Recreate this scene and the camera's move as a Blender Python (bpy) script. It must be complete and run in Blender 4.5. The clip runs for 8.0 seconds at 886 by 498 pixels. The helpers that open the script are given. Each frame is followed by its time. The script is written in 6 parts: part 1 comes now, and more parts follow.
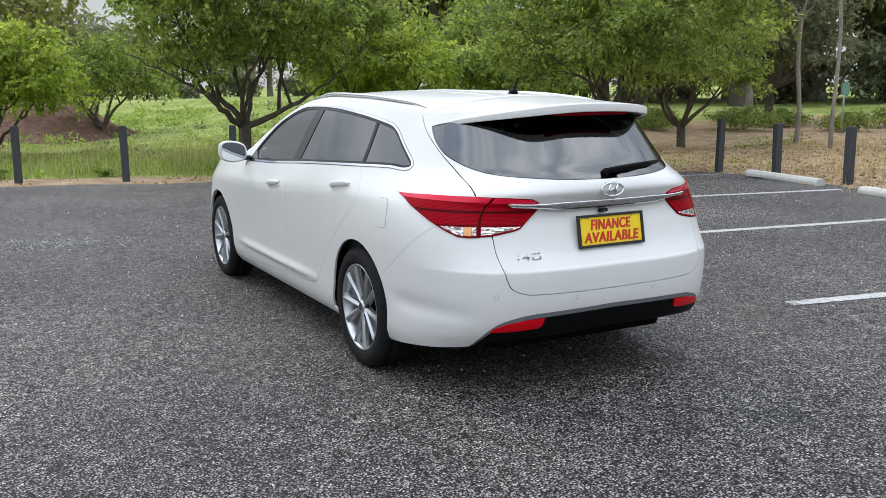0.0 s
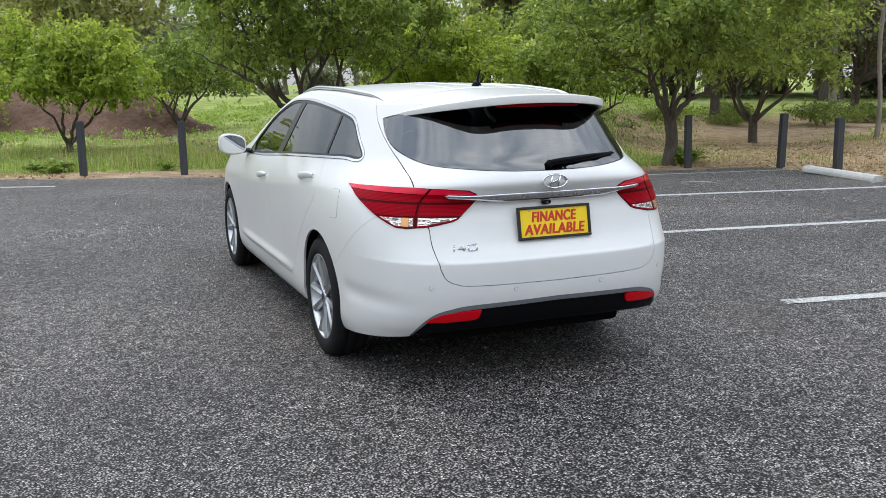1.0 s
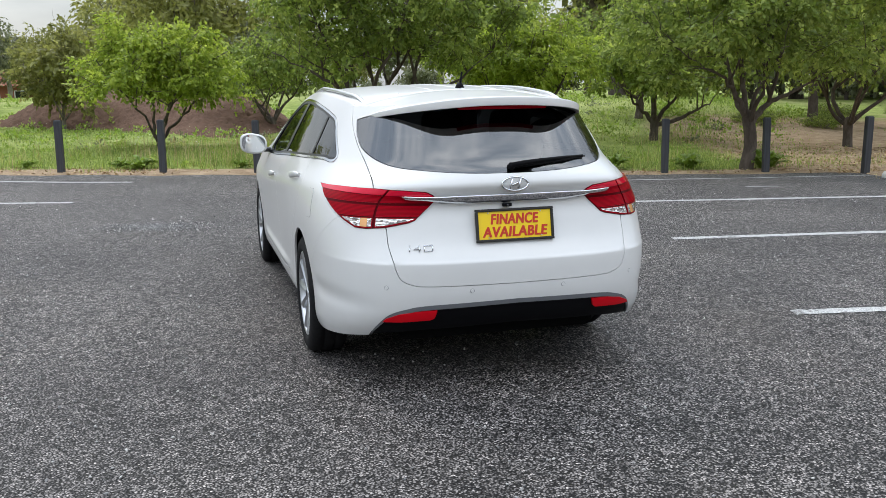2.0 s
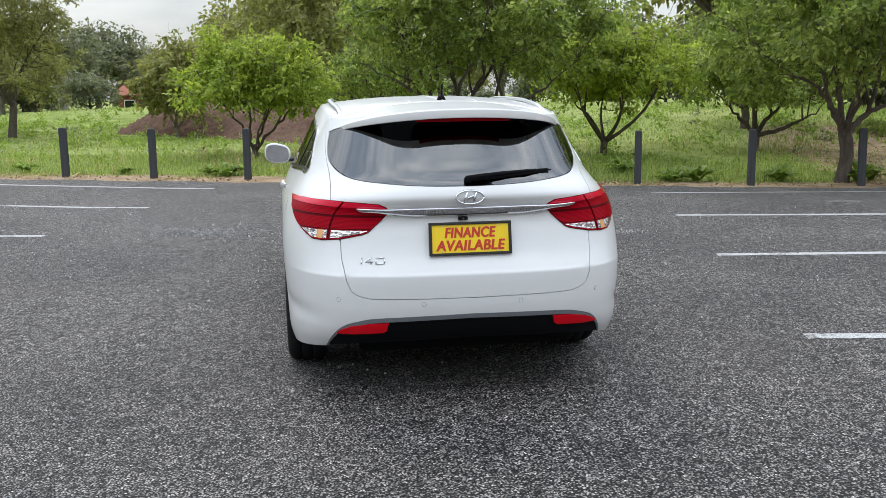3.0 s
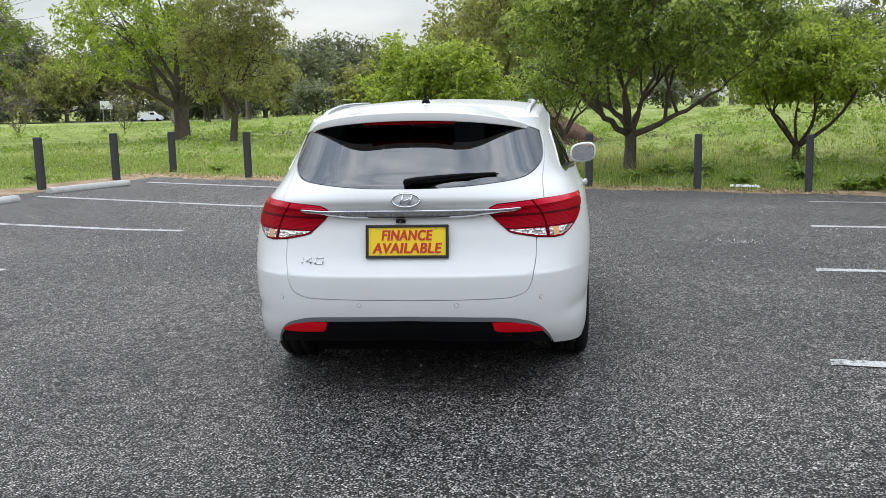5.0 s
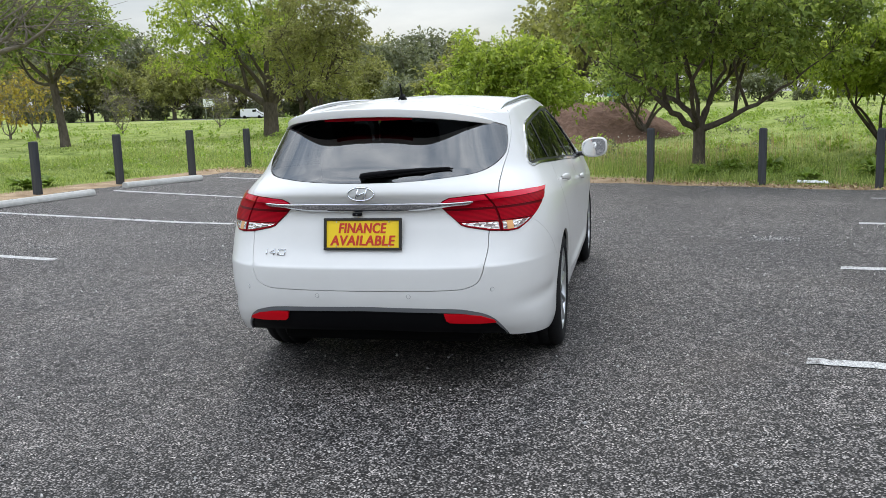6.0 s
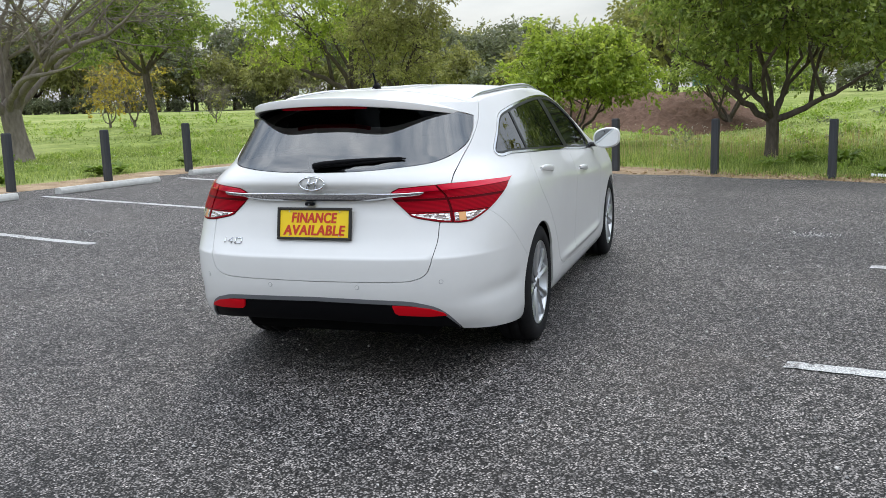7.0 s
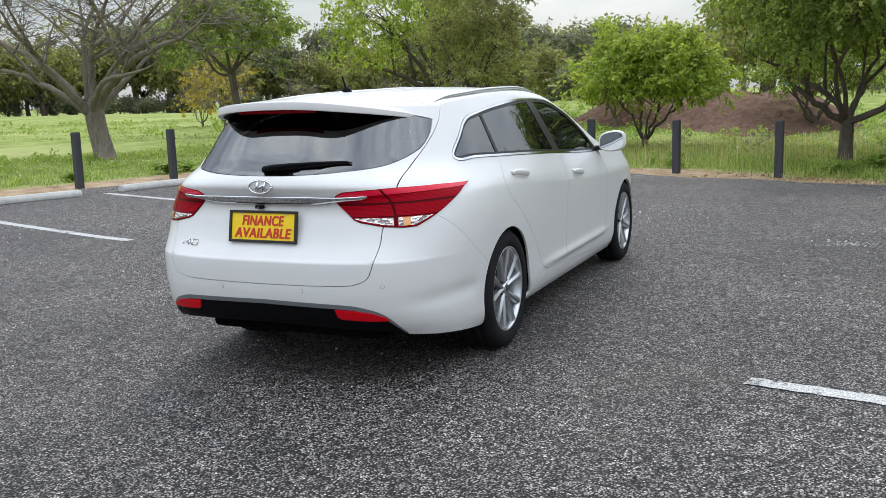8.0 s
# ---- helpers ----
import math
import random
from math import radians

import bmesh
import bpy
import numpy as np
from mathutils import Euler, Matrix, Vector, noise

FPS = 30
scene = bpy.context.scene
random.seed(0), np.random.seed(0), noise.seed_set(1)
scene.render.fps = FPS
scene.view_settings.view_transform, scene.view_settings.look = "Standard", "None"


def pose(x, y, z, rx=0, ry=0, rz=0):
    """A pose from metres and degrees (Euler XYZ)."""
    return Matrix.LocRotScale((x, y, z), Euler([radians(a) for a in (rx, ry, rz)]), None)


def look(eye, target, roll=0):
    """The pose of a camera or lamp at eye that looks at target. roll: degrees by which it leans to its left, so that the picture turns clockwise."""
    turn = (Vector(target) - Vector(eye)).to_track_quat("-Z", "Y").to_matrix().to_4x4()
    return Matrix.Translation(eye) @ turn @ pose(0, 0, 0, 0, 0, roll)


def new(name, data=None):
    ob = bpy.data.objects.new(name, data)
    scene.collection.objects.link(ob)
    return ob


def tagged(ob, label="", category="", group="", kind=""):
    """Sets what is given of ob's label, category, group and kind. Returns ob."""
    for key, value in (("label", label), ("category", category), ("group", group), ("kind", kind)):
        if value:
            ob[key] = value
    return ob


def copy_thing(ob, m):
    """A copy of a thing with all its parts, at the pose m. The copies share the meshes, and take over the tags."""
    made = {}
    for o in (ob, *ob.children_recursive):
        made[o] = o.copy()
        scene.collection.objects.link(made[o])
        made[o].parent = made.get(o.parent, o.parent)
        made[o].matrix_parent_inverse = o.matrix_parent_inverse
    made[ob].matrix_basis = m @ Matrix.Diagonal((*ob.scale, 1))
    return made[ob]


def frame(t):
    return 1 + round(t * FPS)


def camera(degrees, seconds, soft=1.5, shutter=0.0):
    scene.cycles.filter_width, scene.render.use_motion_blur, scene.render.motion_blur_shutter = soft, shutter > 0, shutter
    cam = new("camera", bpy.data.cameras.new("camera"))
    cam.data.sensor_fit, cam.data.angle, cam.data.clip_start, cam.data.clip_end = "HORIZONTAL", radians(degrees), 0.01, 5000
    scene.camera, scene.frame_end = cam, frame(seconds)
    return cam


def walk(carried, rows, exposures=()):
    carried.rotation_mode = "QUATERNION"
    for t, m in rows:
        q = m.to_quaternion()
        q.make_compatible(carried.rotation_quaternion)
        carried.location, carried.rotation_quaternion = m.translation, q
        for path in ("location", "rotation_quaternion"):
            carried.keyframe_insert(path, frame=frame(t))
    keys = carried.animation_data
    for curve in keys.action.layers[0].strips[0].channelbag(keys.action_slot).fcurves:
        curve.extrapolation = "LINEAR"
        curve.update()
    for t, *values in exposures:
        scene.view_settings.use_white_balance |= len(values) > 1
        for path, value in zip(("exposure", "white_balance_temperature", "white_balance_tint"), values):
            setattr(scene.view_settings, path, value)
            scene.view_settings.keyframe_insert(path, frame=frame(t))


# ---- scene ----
cam = camera(51.6, 8.0, soft=0.6)
PATH = [
    (0, (-2.701, -4.425, 1.469), (-1.771, -2.689, 1.116), -0.5),
    (0.5, (-2.389, -4.641, 1.465), (-1.544, -2.864, 1.11), -0.7),
    (1, (-2.091, -4.756, 1.442), (-1.338, -2.938, 1.083), -0.8),
    (2.3, (-1.247, -5.053, 1.442), (-0.781, -3.139, 1.092), -0.8),
    (2.5, (-1.091, -5.067, 1.457), (-0.676, -3.141, 1.112), -0.9),
    (3, (-0.717, -5.14, 1.449), (-0.429, -3.189, 1.115), -0.8),
    (3.5, (-0.387, -5.133, 1.431), (-0.228, -3.166, 1.106), -0.7),
    (4, (-0.058, -5.106, 1.426), (-0.027, -3.132, 1.106), -0.7),
    (4.5, (0.277, -5.156, 1.426), (0.193, -3.183, 1.111), -0.9),
    (4.7, (0.411, -5.156, 1.423), (0.276, -3.186, 1.107), -1.1),
    (5.8, (1.174, -5.207, 1.415), (0.799, -3.268, 1.099), -1.7),
    (6, (1.302, -5.174, 1.407), (0.885, -3.244, 1.087), -1.8),
    (6.5, (1.604, -5.022, 1.388), (1.08, -3.12, 1.06), -1.9),
    (7, (1.944, -4.932, 1.382), (1.326, -3.06, 1.047), -1.8),
    (7.5, (2.273, -4.809, 1.372), (1.557, -2.972, 1.036), -1.7),
    (8, (2.584, -4.642, 1.382), (1.774, -2.844, 1.052), -1.8),
]
walk(cam, [(t, look(eye, target, roll)) for t, eye, target, roll in PATH])

# ---- world and sun: a bright overcast sky with grey cloud
world = bpy.data.worlds.new("sky")
scene.world = world
world.use_nodes = True
wt = world.node_tree
for n in list(wt.nodes):
    wt.nodes.remove(n)
w_out = wt.nodes.new("ShaderNodeOutputWorld")
w_bg = wt.nodes.new("ShaderNodeBackground")
w_sky = wt.nodes.new("ShaderNodeTexSky")
w_sky.sky_type = "NISHITA"
w_sky.sun_disc = False
w_sky.sun_elevation = radians(50)
w_sky.sun_rotation = radians(-17)
w_sky.air_density, w_sky.dust_density = 1.2, 2.0
w_co = wt.nodes.new("ShaderNodeTexCoord")
w_map = wt.nodes.new("ShaderNodeMapping")
w_map.inputs["Scale"].default_value = (1.0, 1.0, 3.2)
w_noise = wt.nodes.new("ShaderNodeTexNoise")
w_noise.inputs["Scale"].default_value = 2.3
w_noise.inputs["Detail"].default_value = 7.0
w_noise.inputs["Roughness"].default_value = 0.55
w_ramp = wt.nodes.new("ShaderNodeValToRGB")
w_ramp.color_ramp.elements[0].position = 0.34
w_ramp.color_ramp.elements[0].color = (2.5, 3.0, 3.7, 1)
w_ramp.color_ramp.elements[1].position = 0.66
w_ramp.color_ramp.elements[1].color = (6.6, 6.9, 7.3, 1)
w_sep = wt.nodes.new("ShaderNodeSeparateXYZ")
w_grad = wt.nodes.new("ShaderNodeMapRange")
w_grad.inputs["From Min"].default_value = 0.22
w_grad.inputs["From Max"].default_value = 0.62
w_grad.inputs["To Min"].default_value = 0.38
w_grad.inputs["To Max"].default_value = 1.40
w_mul = wt.nodes.new("ShaderNodeMixRGB")
w_mul.blend_type = "MULTIPLY"
w_mul.inputs[0].default_value = 1.0
w_mix = wt.nodes.new("ShaderNodeMixRGB")
w_mix.inputs[0].default_value = 0.88
wt.links.new(w_co.outputs["Generated"], w_map.inputs["Vector"])
wt.links.new(w_map.outputs[0], w_noise.inputs["Vector"])
wt.links.new(w_noise.outputs["Fac"], w_ramp.inputs[0])
wt.links.new(w_sky.outputs[0], w_mix.inputs[1])
wt.links.new(w_co.outputs["Generated"], w_sep.inputs[0])
wt.links.new(w_sep.outputs["Z"], w_grad.inputs["Value"])
wt.links.new(w_ramp.outputs[0], w_mul.inputs[1])
wt.links.new(w_grad.outputs[0], w_mul.inputs[2])
wt.links.new(w_mul.outputs[0], w_mix.inputs[2])
wt.links.new(w_mix.outputs[0], w_bg.inputs["Color"])
w_bg.inputs["Strength"].default_value = 0.305
wt.links.new(w_bg.outputs[0], w_out.inputs["Surface"])

sun = new("sun", bpy.data.lights.new("sun", "SUN"))
sun.data.energy = 0.95
sun.data.angle = radians(20)
sun.data.color = (1.0, 0.94, 0.86)
sun.matrix_world = look((-4.5, 15, 18.5), (0, 0, 0))

# ---- materials
MATS = {}


def mat(name, base=(0.5, 0.5, 0.5), rough=0.5, metal=0.0, coat=0.0, spec=0.5):
    """A node material with a Principled surface; returns material, its tree and the surface node."""
    m = bpy.data.materials.new(name)
    m.use_nodes = True
    t = m.node_tree
    b = t.nodes["Principled BSDF"]
    b.inputs["Base Color"].default_value = (*base, 1)
    b.inputs["Roughness"].default_value = rough
    b.inputs["Metallic"].default_value = metal
    b.inputs["Coat Weight"].default_value = coat
    b.inputs["Coat Roughness"].default_value = 0.03
    b.inputs["Specular IOR Level"].default_value = spec
    MATS[name] = m
    return m, t, b


def node(t, kind, **sockets):
    n = t.nodes.new("ShaderNode" + kind)
    for k, v in sockets.items():
        n.inputs[k.replace("_", " ")].default_value = v
    return n


def coords(t, scale=(1, 1, 1)):
    c = t.nodes.new("ShaderNodeTexCoord")
    m = t.nodes.new("ShaderNodeMapping")
    m.inputs["Scale"].default_value = scale
    t.links.new(c.outputs["Object"], m.inputs["Vector"])
    return m.outputs[0]


def stops(t, source, *pairs):
    """A colour ramp on source; pairs of position and colour."""
    r = t.nodes.new("ShaderNodeValToRGB")
    e = r.color_ramp.elements
    while len(e) < len(pairs):
        e.new(0.5)
    for el, (p, c) in zip(e, pairs):
        el.position = p
        el.color = (*c, 1) if len(c) == 3 else c
    t.links.new(source, r.inputs[0])
    return r.outputs[0]


def mixc(t, fac, a, b, mode="MIX"):
    m = t.nodes.new("ShaderNodeMixRGB")
    m.blend_type = mode
    for i, v in enumerate((fac, a, b)):
        if isinstance(v, (int, float)):
            m.inputs[i].default_value = v
        elif isinstance(v, tuple):
            m.inputs[i].default_value = (*v, 1)
        else:
            t.links.new(v, m.inputs[i])
    return m.outputs[0]


def noise_of(t, vec, scale, detail=3.0, rough=0.5):
    n = node(t, "TexNoise", Scale=scale, Detail=detail, Roughness=rough)
    t.links.new(vec, n.inputs["Vector"])
    return n.outputs["Fac"]


def bump(t, b, height, strength=0.3, dist=0.01, before=None):
    n = node(t, "Bump", Strength=strength, Distance=dist)
    t.links.new(height, n.inputs["Height"])
    if before is not None:
        t.links.new(before, n.inputs["Normal"])
    t.links.new(n.outputs[0], b.inputs["Normal"])
    return n.outputs[0]


def per_piece(t):
    """A random value for each object or loose island."""
    g = t.nodes.new("ShaderNodeNewGeometry")
    return g.outputs["Random Per Island"]


# coarse chip-seal bitumen
def chip_seal(name, painted):
    m, t, b = mat(name, rough=0.7, spec=0.22)
    v = coords(t)
    cell = node(t, "TexVoronoi", Scale=98.0, Randomness=1.0)
    t.links.new(v, cell.inputs["Vector"])
    fine = node(t, "TexVoronoi", Scale=200.0, Randomness=1.0)
    t.links.new(v, fine.inputs["Vector"])
    tone = stops(t, cell.outputs["Color"], (0.20, (0.080, 0.079, 0.078)), (0.42, (0.150, 0.148, 0.146)), (0.62, (0.200, 0.197, 0.193)), (0.78, (0.235, 0.231, 0.226)), (0.93, (0.40, 0.39, 0.38)))
    gap = stops(t, cell.outputs["Distance"], (0.34, (1, 1, 1)), (0.58, (0.05, 0.05, 0.05)))
    tone = mixc(t, 1.0, tone, gap, "MULTIPLY")
    fine_t = stops(t, fine.outputs["Color"], (0.2, (0.45, 0.45, 0.45)), (0.8, (1.42, 1.42, 1.42)))
    tone = mixc(t, 0.55, tone, fine_t, "MULTIPLY")
    clot = node(t, "TexVoronoi", Scale=50.0, Randomness=1.0)
    t.links.new(v, clot.inputs["Vector"])
    clot_t = stops(t, clot.outputs["Color"], (0.22, (0.22, 0.22, 0.22)), (0.42, (1.0, 1.0, 1.0)), (0.85, (1.20, 1.195, 1.19)))
    tone = mixc(t, 0.85, tone, clot_t, "MULTIPLY")
    lump_n = node(t, "TexVoronoi", Scale=17.0, Randomness=1.0)
    t.links.new(v, lump_n.inputs["Vector"])
    lump_t = stops(t, lump_n.outputs["Color"], (0.15, (0.74, 0.74, 0.74)), (0.85, (1.30, 1.29, 1.28)))
    tone = mixc(t, 0.8, tone, lump_t, "MULTIPLY")
    tone = mixc(t, 1.0, tone, (1.60, 1.51, 1.47), "MULTIPLY")
    patch = stops(t, noise_of(t, v, 0.45, 5, 0.6), (0.3, (0.72, 0.72, 0.74)), (0.7, (1.35, 1.34, 1.32)))
    tone = mixc(t, 1.0, tone, patch, "MULTIPLY")
    brown = stops(t, noise_of(t, v, 0.8, 4, 0.6), (0.55, (0, 0, 0)), (0.75, (0.35, 0.35, 0.35)))
    tone = mixc(t, brown, tone, (0.075, 0.062, 0.052))
    if painted:
        wear = noise_of(t, v, 26.0, 4, 0.7)
        big = noise_of(t, v, 2.2, 3, 0.6)
        both = mixc(t, 0.5, wear, big)
        mask = stops(t, both, (0.37, (0.0, 0.0, 0.0)), (0.46, (1, 1, 1)))
        mask = mixc(t, 0.45, mask, gap, "MULTIPLY")
        white = stops(t, cell.outputs["Color"], (0.0, (0.60, 0.60, 0.59)), (1.0, (0.84, 0.84, 0.82)))
        tone = mixc(t, mask, tone, white)
    t.links.new(tone, b.inputs["Base Color"])
    h = stops(t, cell.outputs["Distance"], (0.0, (1, 1, 1)), (0.8, (0, 0, 0)))
    h2 = mixc(t, 0.3, mixc(t, 0.35, h, fine.outputs["Color"]), clot.outputs["Color"])
    bump(t, b, h2, 1.0, 0.014)
    rr = stops(t, cell.outputs["Color"], (0.0, (0.5, 0.5, 0.5)), (1.0, (0.75, 0.75, 0.75)))
    t.links.new(rr, b.inputs["Roughness"])
    return m


chip_seal("asphalt", False)
chip_seal("line_paint", True)

# meadow soil: green growth, bare earth and dry litter by place
def meadow():
    m, t, b = mat("meadow", rough=0.95, spec=0.1)
    v = coords(t)
    green = stops(t, noise_of(t, v, 1.7, 6, 0.65), (0.28, (0.095, 0.135, 0.030)), (0.5, (0.215, 0.270, 0.066)), (0.72, (0.350, 0.400, 0.120)))
    pale = stops(t, noise_of(t, v, 0.12, 4, 0.6), (0.45, (0, 0, 0)), (0.68, (1, 1, 1)))
    green = mixc(t, pale, green, (0.35, 0.375, 0.145))
    dry = stops(t, noise_of(t, v, 3.0, 7, 0.7), (0.3, (0.22, 0.145, 0.085)), (0.6, (0.44, 0.325, 0.215)), (0.8, (0.56, 0.44, 0.30)))
    a = node(t, "Attribute")
    a.attribute_name = "dry"
    wob = noise_of(t, v, 0.9, 5, 0.6)
    edge = mixc(t, 0.35, a.outputs["Fac"], wob)
    mask = stops(t, edge, (0.40, (0, 0, 0)), (0.52, (1, 1, 1)))
    col = mixc(t, mask, green, dry)
    t.links.new(col, b.inputs["Base Color"])
    bump(t, b, noise_of(t, v, 9.0, 8, 0.7), 0.8, 0.08)


meadow()


def simple(name, lo, hi, scale, rough, bump_s=0.2, dist=0.01, detail=6, metal=0.0, spec=0.4, stretch=(1, 1, 1)):
    m, t, b = mat(name, rough=rough, metal=metal, spec=spec)
    v = coords(t, stretch)
    f = noise_of(t, v, scale, detail, 0.62)
    big = noise_of(t, v, scale * 0.13, 3, 0.5)
    f = mixc(t, 0.4, f, big)
    t.links.new(stops(t, f, (0.3, lo), (0.7, hi)), b.inputs["Base Color"])
    bump(t, b, f, bump_s, dist)
    return m


simple("soil", (0.085, 0.050, 0.036), (0.200, 0.125, 0.090), 5.0, 0.95, 1.0, 0.12, spec=0.1)
simple("verge", (0.13, 0.088, 0.058), (0.32, 0.24, 0.17), 14.0, 0.95, 0.8, 0.03, 8, spec=0.1)
simple("concrete", (0.40, 0.39, 0.365), (0.58, 0.57, 0.54), 18.0, 0.85, 0.35, 0.006)
simple("post_timber", (0.026, 0.028, 0.032), (0.060, 0.062, 0.068), 30.0, 0.75, 0.4, 0.006, stretch=(1, 1, 0.08))
simple("bark", (0.050, 0.040, 0.033), (0.165, 0.135, 0.110), 16.0, 0.95, 0.9, 0.03, stretch=(1, 1, 0.35), spec=0.15)
simple("bark_pale", (0.16, 0.135, 0.11), (0.40, 0.36, 0.32), 7.0, 0.9, 0.5, 0.02, stretch=(1, 1, 0.3), spec=0.15)
simple("bark_grey", (0.105, 0.088, 0.072), (0.28, 0.242, 0.20), 14.0, 0.95, 0.8, 0.02, stretch=(1, 1, 0.35), spec=0.15)
simple("galvanised", (0.35, 0.36, 0.37), (0.5, 0.5, 0.5), 8.0, 0.5, 0.1, 0.003, metal=0.6)
simple("brick_red", (0.20, 0.07, 0.045), (0.33, 0.12, 0.08), 6.0, 0.9)
simple("roof_tile", (0.22, 0.065, 0.04), (0.35, 0.12, 0.07), 5.0, 0.85)
simple("far_asphalt", (0.10, 0.10, 0.10), (0.17, 0.17, 0.165), 3.0, 0.9)


def foliage(name, dark, mid, light, trans=0.35, aged=False):
    m = bpy.data.materials.new(name)
    m.use_nodes = True
    t = m.node_tree
    b = t.nodes["Principled BSDF"]
    MATS[name] = m
    v = coords(t)
    r = per_piece(t)
    big = noise_of(t, v, 1.1, 2, 0.5)
    shoot = node(t, "Attribute")
    shoot.attribute_name = "age"
    f = mixc(t, 0.40, mixc(t, 0.55, r, shoot.outputs["Fac"]) if aged else r, big)
    col = stops(t, f, (0.2, dark), (0.5, mid), (0.8, light))
    t.links.new(col, b.inputs["Base Color"])
    b.inputs["Roughness"].default_value = 0.5
    b.inputs["Specular IOR Level"].default_value = 0.3
    tr = node(t, "BsdfTranslucent")
    t.links.new(mixc(t, 1.0, col, (1.40, 1.42, 1.0), "MULTIPLY"), tr.inputs["Color"])
    mx = node(t, "MixShader", Fac=trans)
    out = t.nodes["Material Output"]
    t.links.new(b.outputs[0], mx.inputs[1])
    t.links.new(tr.outputs[0], mx.inputs[2])
    t.links.new(mx.outputs[0], out.inputs["Surface"])
    return m


foliage("leaf_fresh", (0.086, 0.122, 0.027), (0.198, 0.262, 0.059), (0.440, 0.490, 0.142), 0.5, True)
foliage("leaf_bright", (0.121, 0.165, 0.025), (0.270, 0.345, 0.053), (0.495, 0.540, 0.121), 0.52, True)
foliage("leaf_olive", (0.121, 0.130, 0.044), (0.237, 0.240, 0.084), (0.385, 0.375, 0.152), 0.5, True)
foliage("leaf_gum", (0.090, 0.103, 0.060), (0.170, 0.185, 0.110), (0.270, 0.280, 0.175), 0.35, True)
foliage("leaf_rust", (0.16, 0.11, 0.022), (0.34, 0.26, 0.045), (0.52, 0.43, 0.085), 0.4, True)
foliage("grass_blade", (0.125, 0.178, 0.042), (0.250, 0.315, 0.082), (0.420, 0.470, 0.165), 0.45)
foliage("grass_dry", (0.28, 0.21, 0.11), (0.44, 0.34, 0.18), (0.60, 0.49, 0.29), 0.3)
foliage("weed_leaf", (0.143, 0.210, 0.036), (0.242, 0.340, 0.063), (0.396, 0.480, 0.116), 0.4, True)
foliage("twig_grey", (0.10, 0.085, 0.07), (0.17, 0.145, 0.12), (0.24, 0.21, 0.18), 0.0)
foliage("litter_leaf", (0.20, 0.12, 0.060), (0.40, 0.27, 0.14), (0.60, 0.46, 0.27), 0.1)
foliage("flower_white", (0.55, 0.52, 0.45), (0.68, 0.66, 0.6), (0.8, 0.78, 0.7), 0.2)

# ---- car materials
def paint():
    m, t, b = mat("white_paint", (0.76, 0.757, 0.745), 0.35, coat=0.55, spec=0.35)
    v = coords(t)
    dust = stops(t, noise_of(t, v, 2.0, 6, 0.65), (0.35, (0.705, 0.698, 0.680)), (0.75, (0.750, 0.743, 0.725)))
    t.links.new(dust, b.inputs["Base Color"])


paint()
mat("black_plastic", (0.004, 0.004, 0.005), 0.55, spec=0.10)
mat("gloss_black", (0.006, 0.006, 0.007), 0.15, coat=0.4, spec=0.3)
mat("pillar_black", (0.008, 0.008, 0.009), 0.32, spec=0.25)
mat("frame_grey", (0.028, 0.026, 0.024), 0.55, spec=0.3)
mat("seam_dark", (0.006, 0.006, 0.006), 0.9, spec=0.04)
mat("grey_trim", (0.15, 0.155, 0.165), 0.42)
mat("chrome", (0.75, 0.76, 0.78), 0.10, 1.0)
mat("satin_metal", (0.62, 0.63, 0.65), 0.28, 1.0)
mat("alloy", (0.54, 0.55, 0.565), 0.28, 0.85)
mat("alloy_dark", (0.10, 0.10, 0.105), 0.4, 0.7)
simple("tyre_rubber", (0.008, 0.008, 0.009), (0.018, 0.017, 0.017), 40.0, 0.85, 0.15, 0.002, spec=0.18)
mat("brake_steel", (0.30, 0.30, 0.31), 0.35, 0.9)
simple("interior_cloth", (0.030, 0.031, 0.034), (0.055, 0.056, 0.060), 60.0, 0.9, 0.2, 0.002)
mat("interior_pale", (0.30, 0.29, 0.27), 0.8)
mat("plate_yellow", (0.90, 0.62, 0.010), 0.4)
mat("letter_red", (0.55, 0.032, 0.012), 0.4)
mat("mirror_silver", (0.82, 0.84, 0.86), 0.015, 1.0)
mat("van_white", (0.8, 0.8, 0.8), 0.35, coat=0.5)
mat("dark_glass", (0.012, 0.014, 0.016), 0.06)
mat("sign_white", (0.75, 0.75, 0.74), 0.6)
mat("camera_lens", (0.004, 0.004, 0.005), 0.08, coat=1.0)


def glass(name, tint, ior=1.5, rough=0.01):
    m = bpy.data.materials.new(name)
    m.use_nodes = True
    t = m.node_tree
    MATS[name] = m
    clear = node(t, "BsdfTransparent", Color=(*tint, 1))
    gloss = node(t, "BsdfGlossy", Roughness=rough)
    fr = node(t, "Fresnel", IOR=ior)
    mx = t.nodes.new("ShaderNodeMixShader")
    t.links.new(fr.outputs[0], mx.inputs[0])
    t.links.new(clear.outputs[0], mx.inputs[1])
    t.links.new(gloss.outputs[0], mx.inputs[2])
    t.links.new(mx.outputs[0], t.nodes["Material Output"].inputs["Surface"])
    return m


glass("tinted_glass", (0.42, 0.45, 0.46), 1.62)
glass("privacy_glass", (0.20, 0.215, 0.22), 2.5)
glass("lens_clear", (0.95, 0.95, 0.95), 1.5)


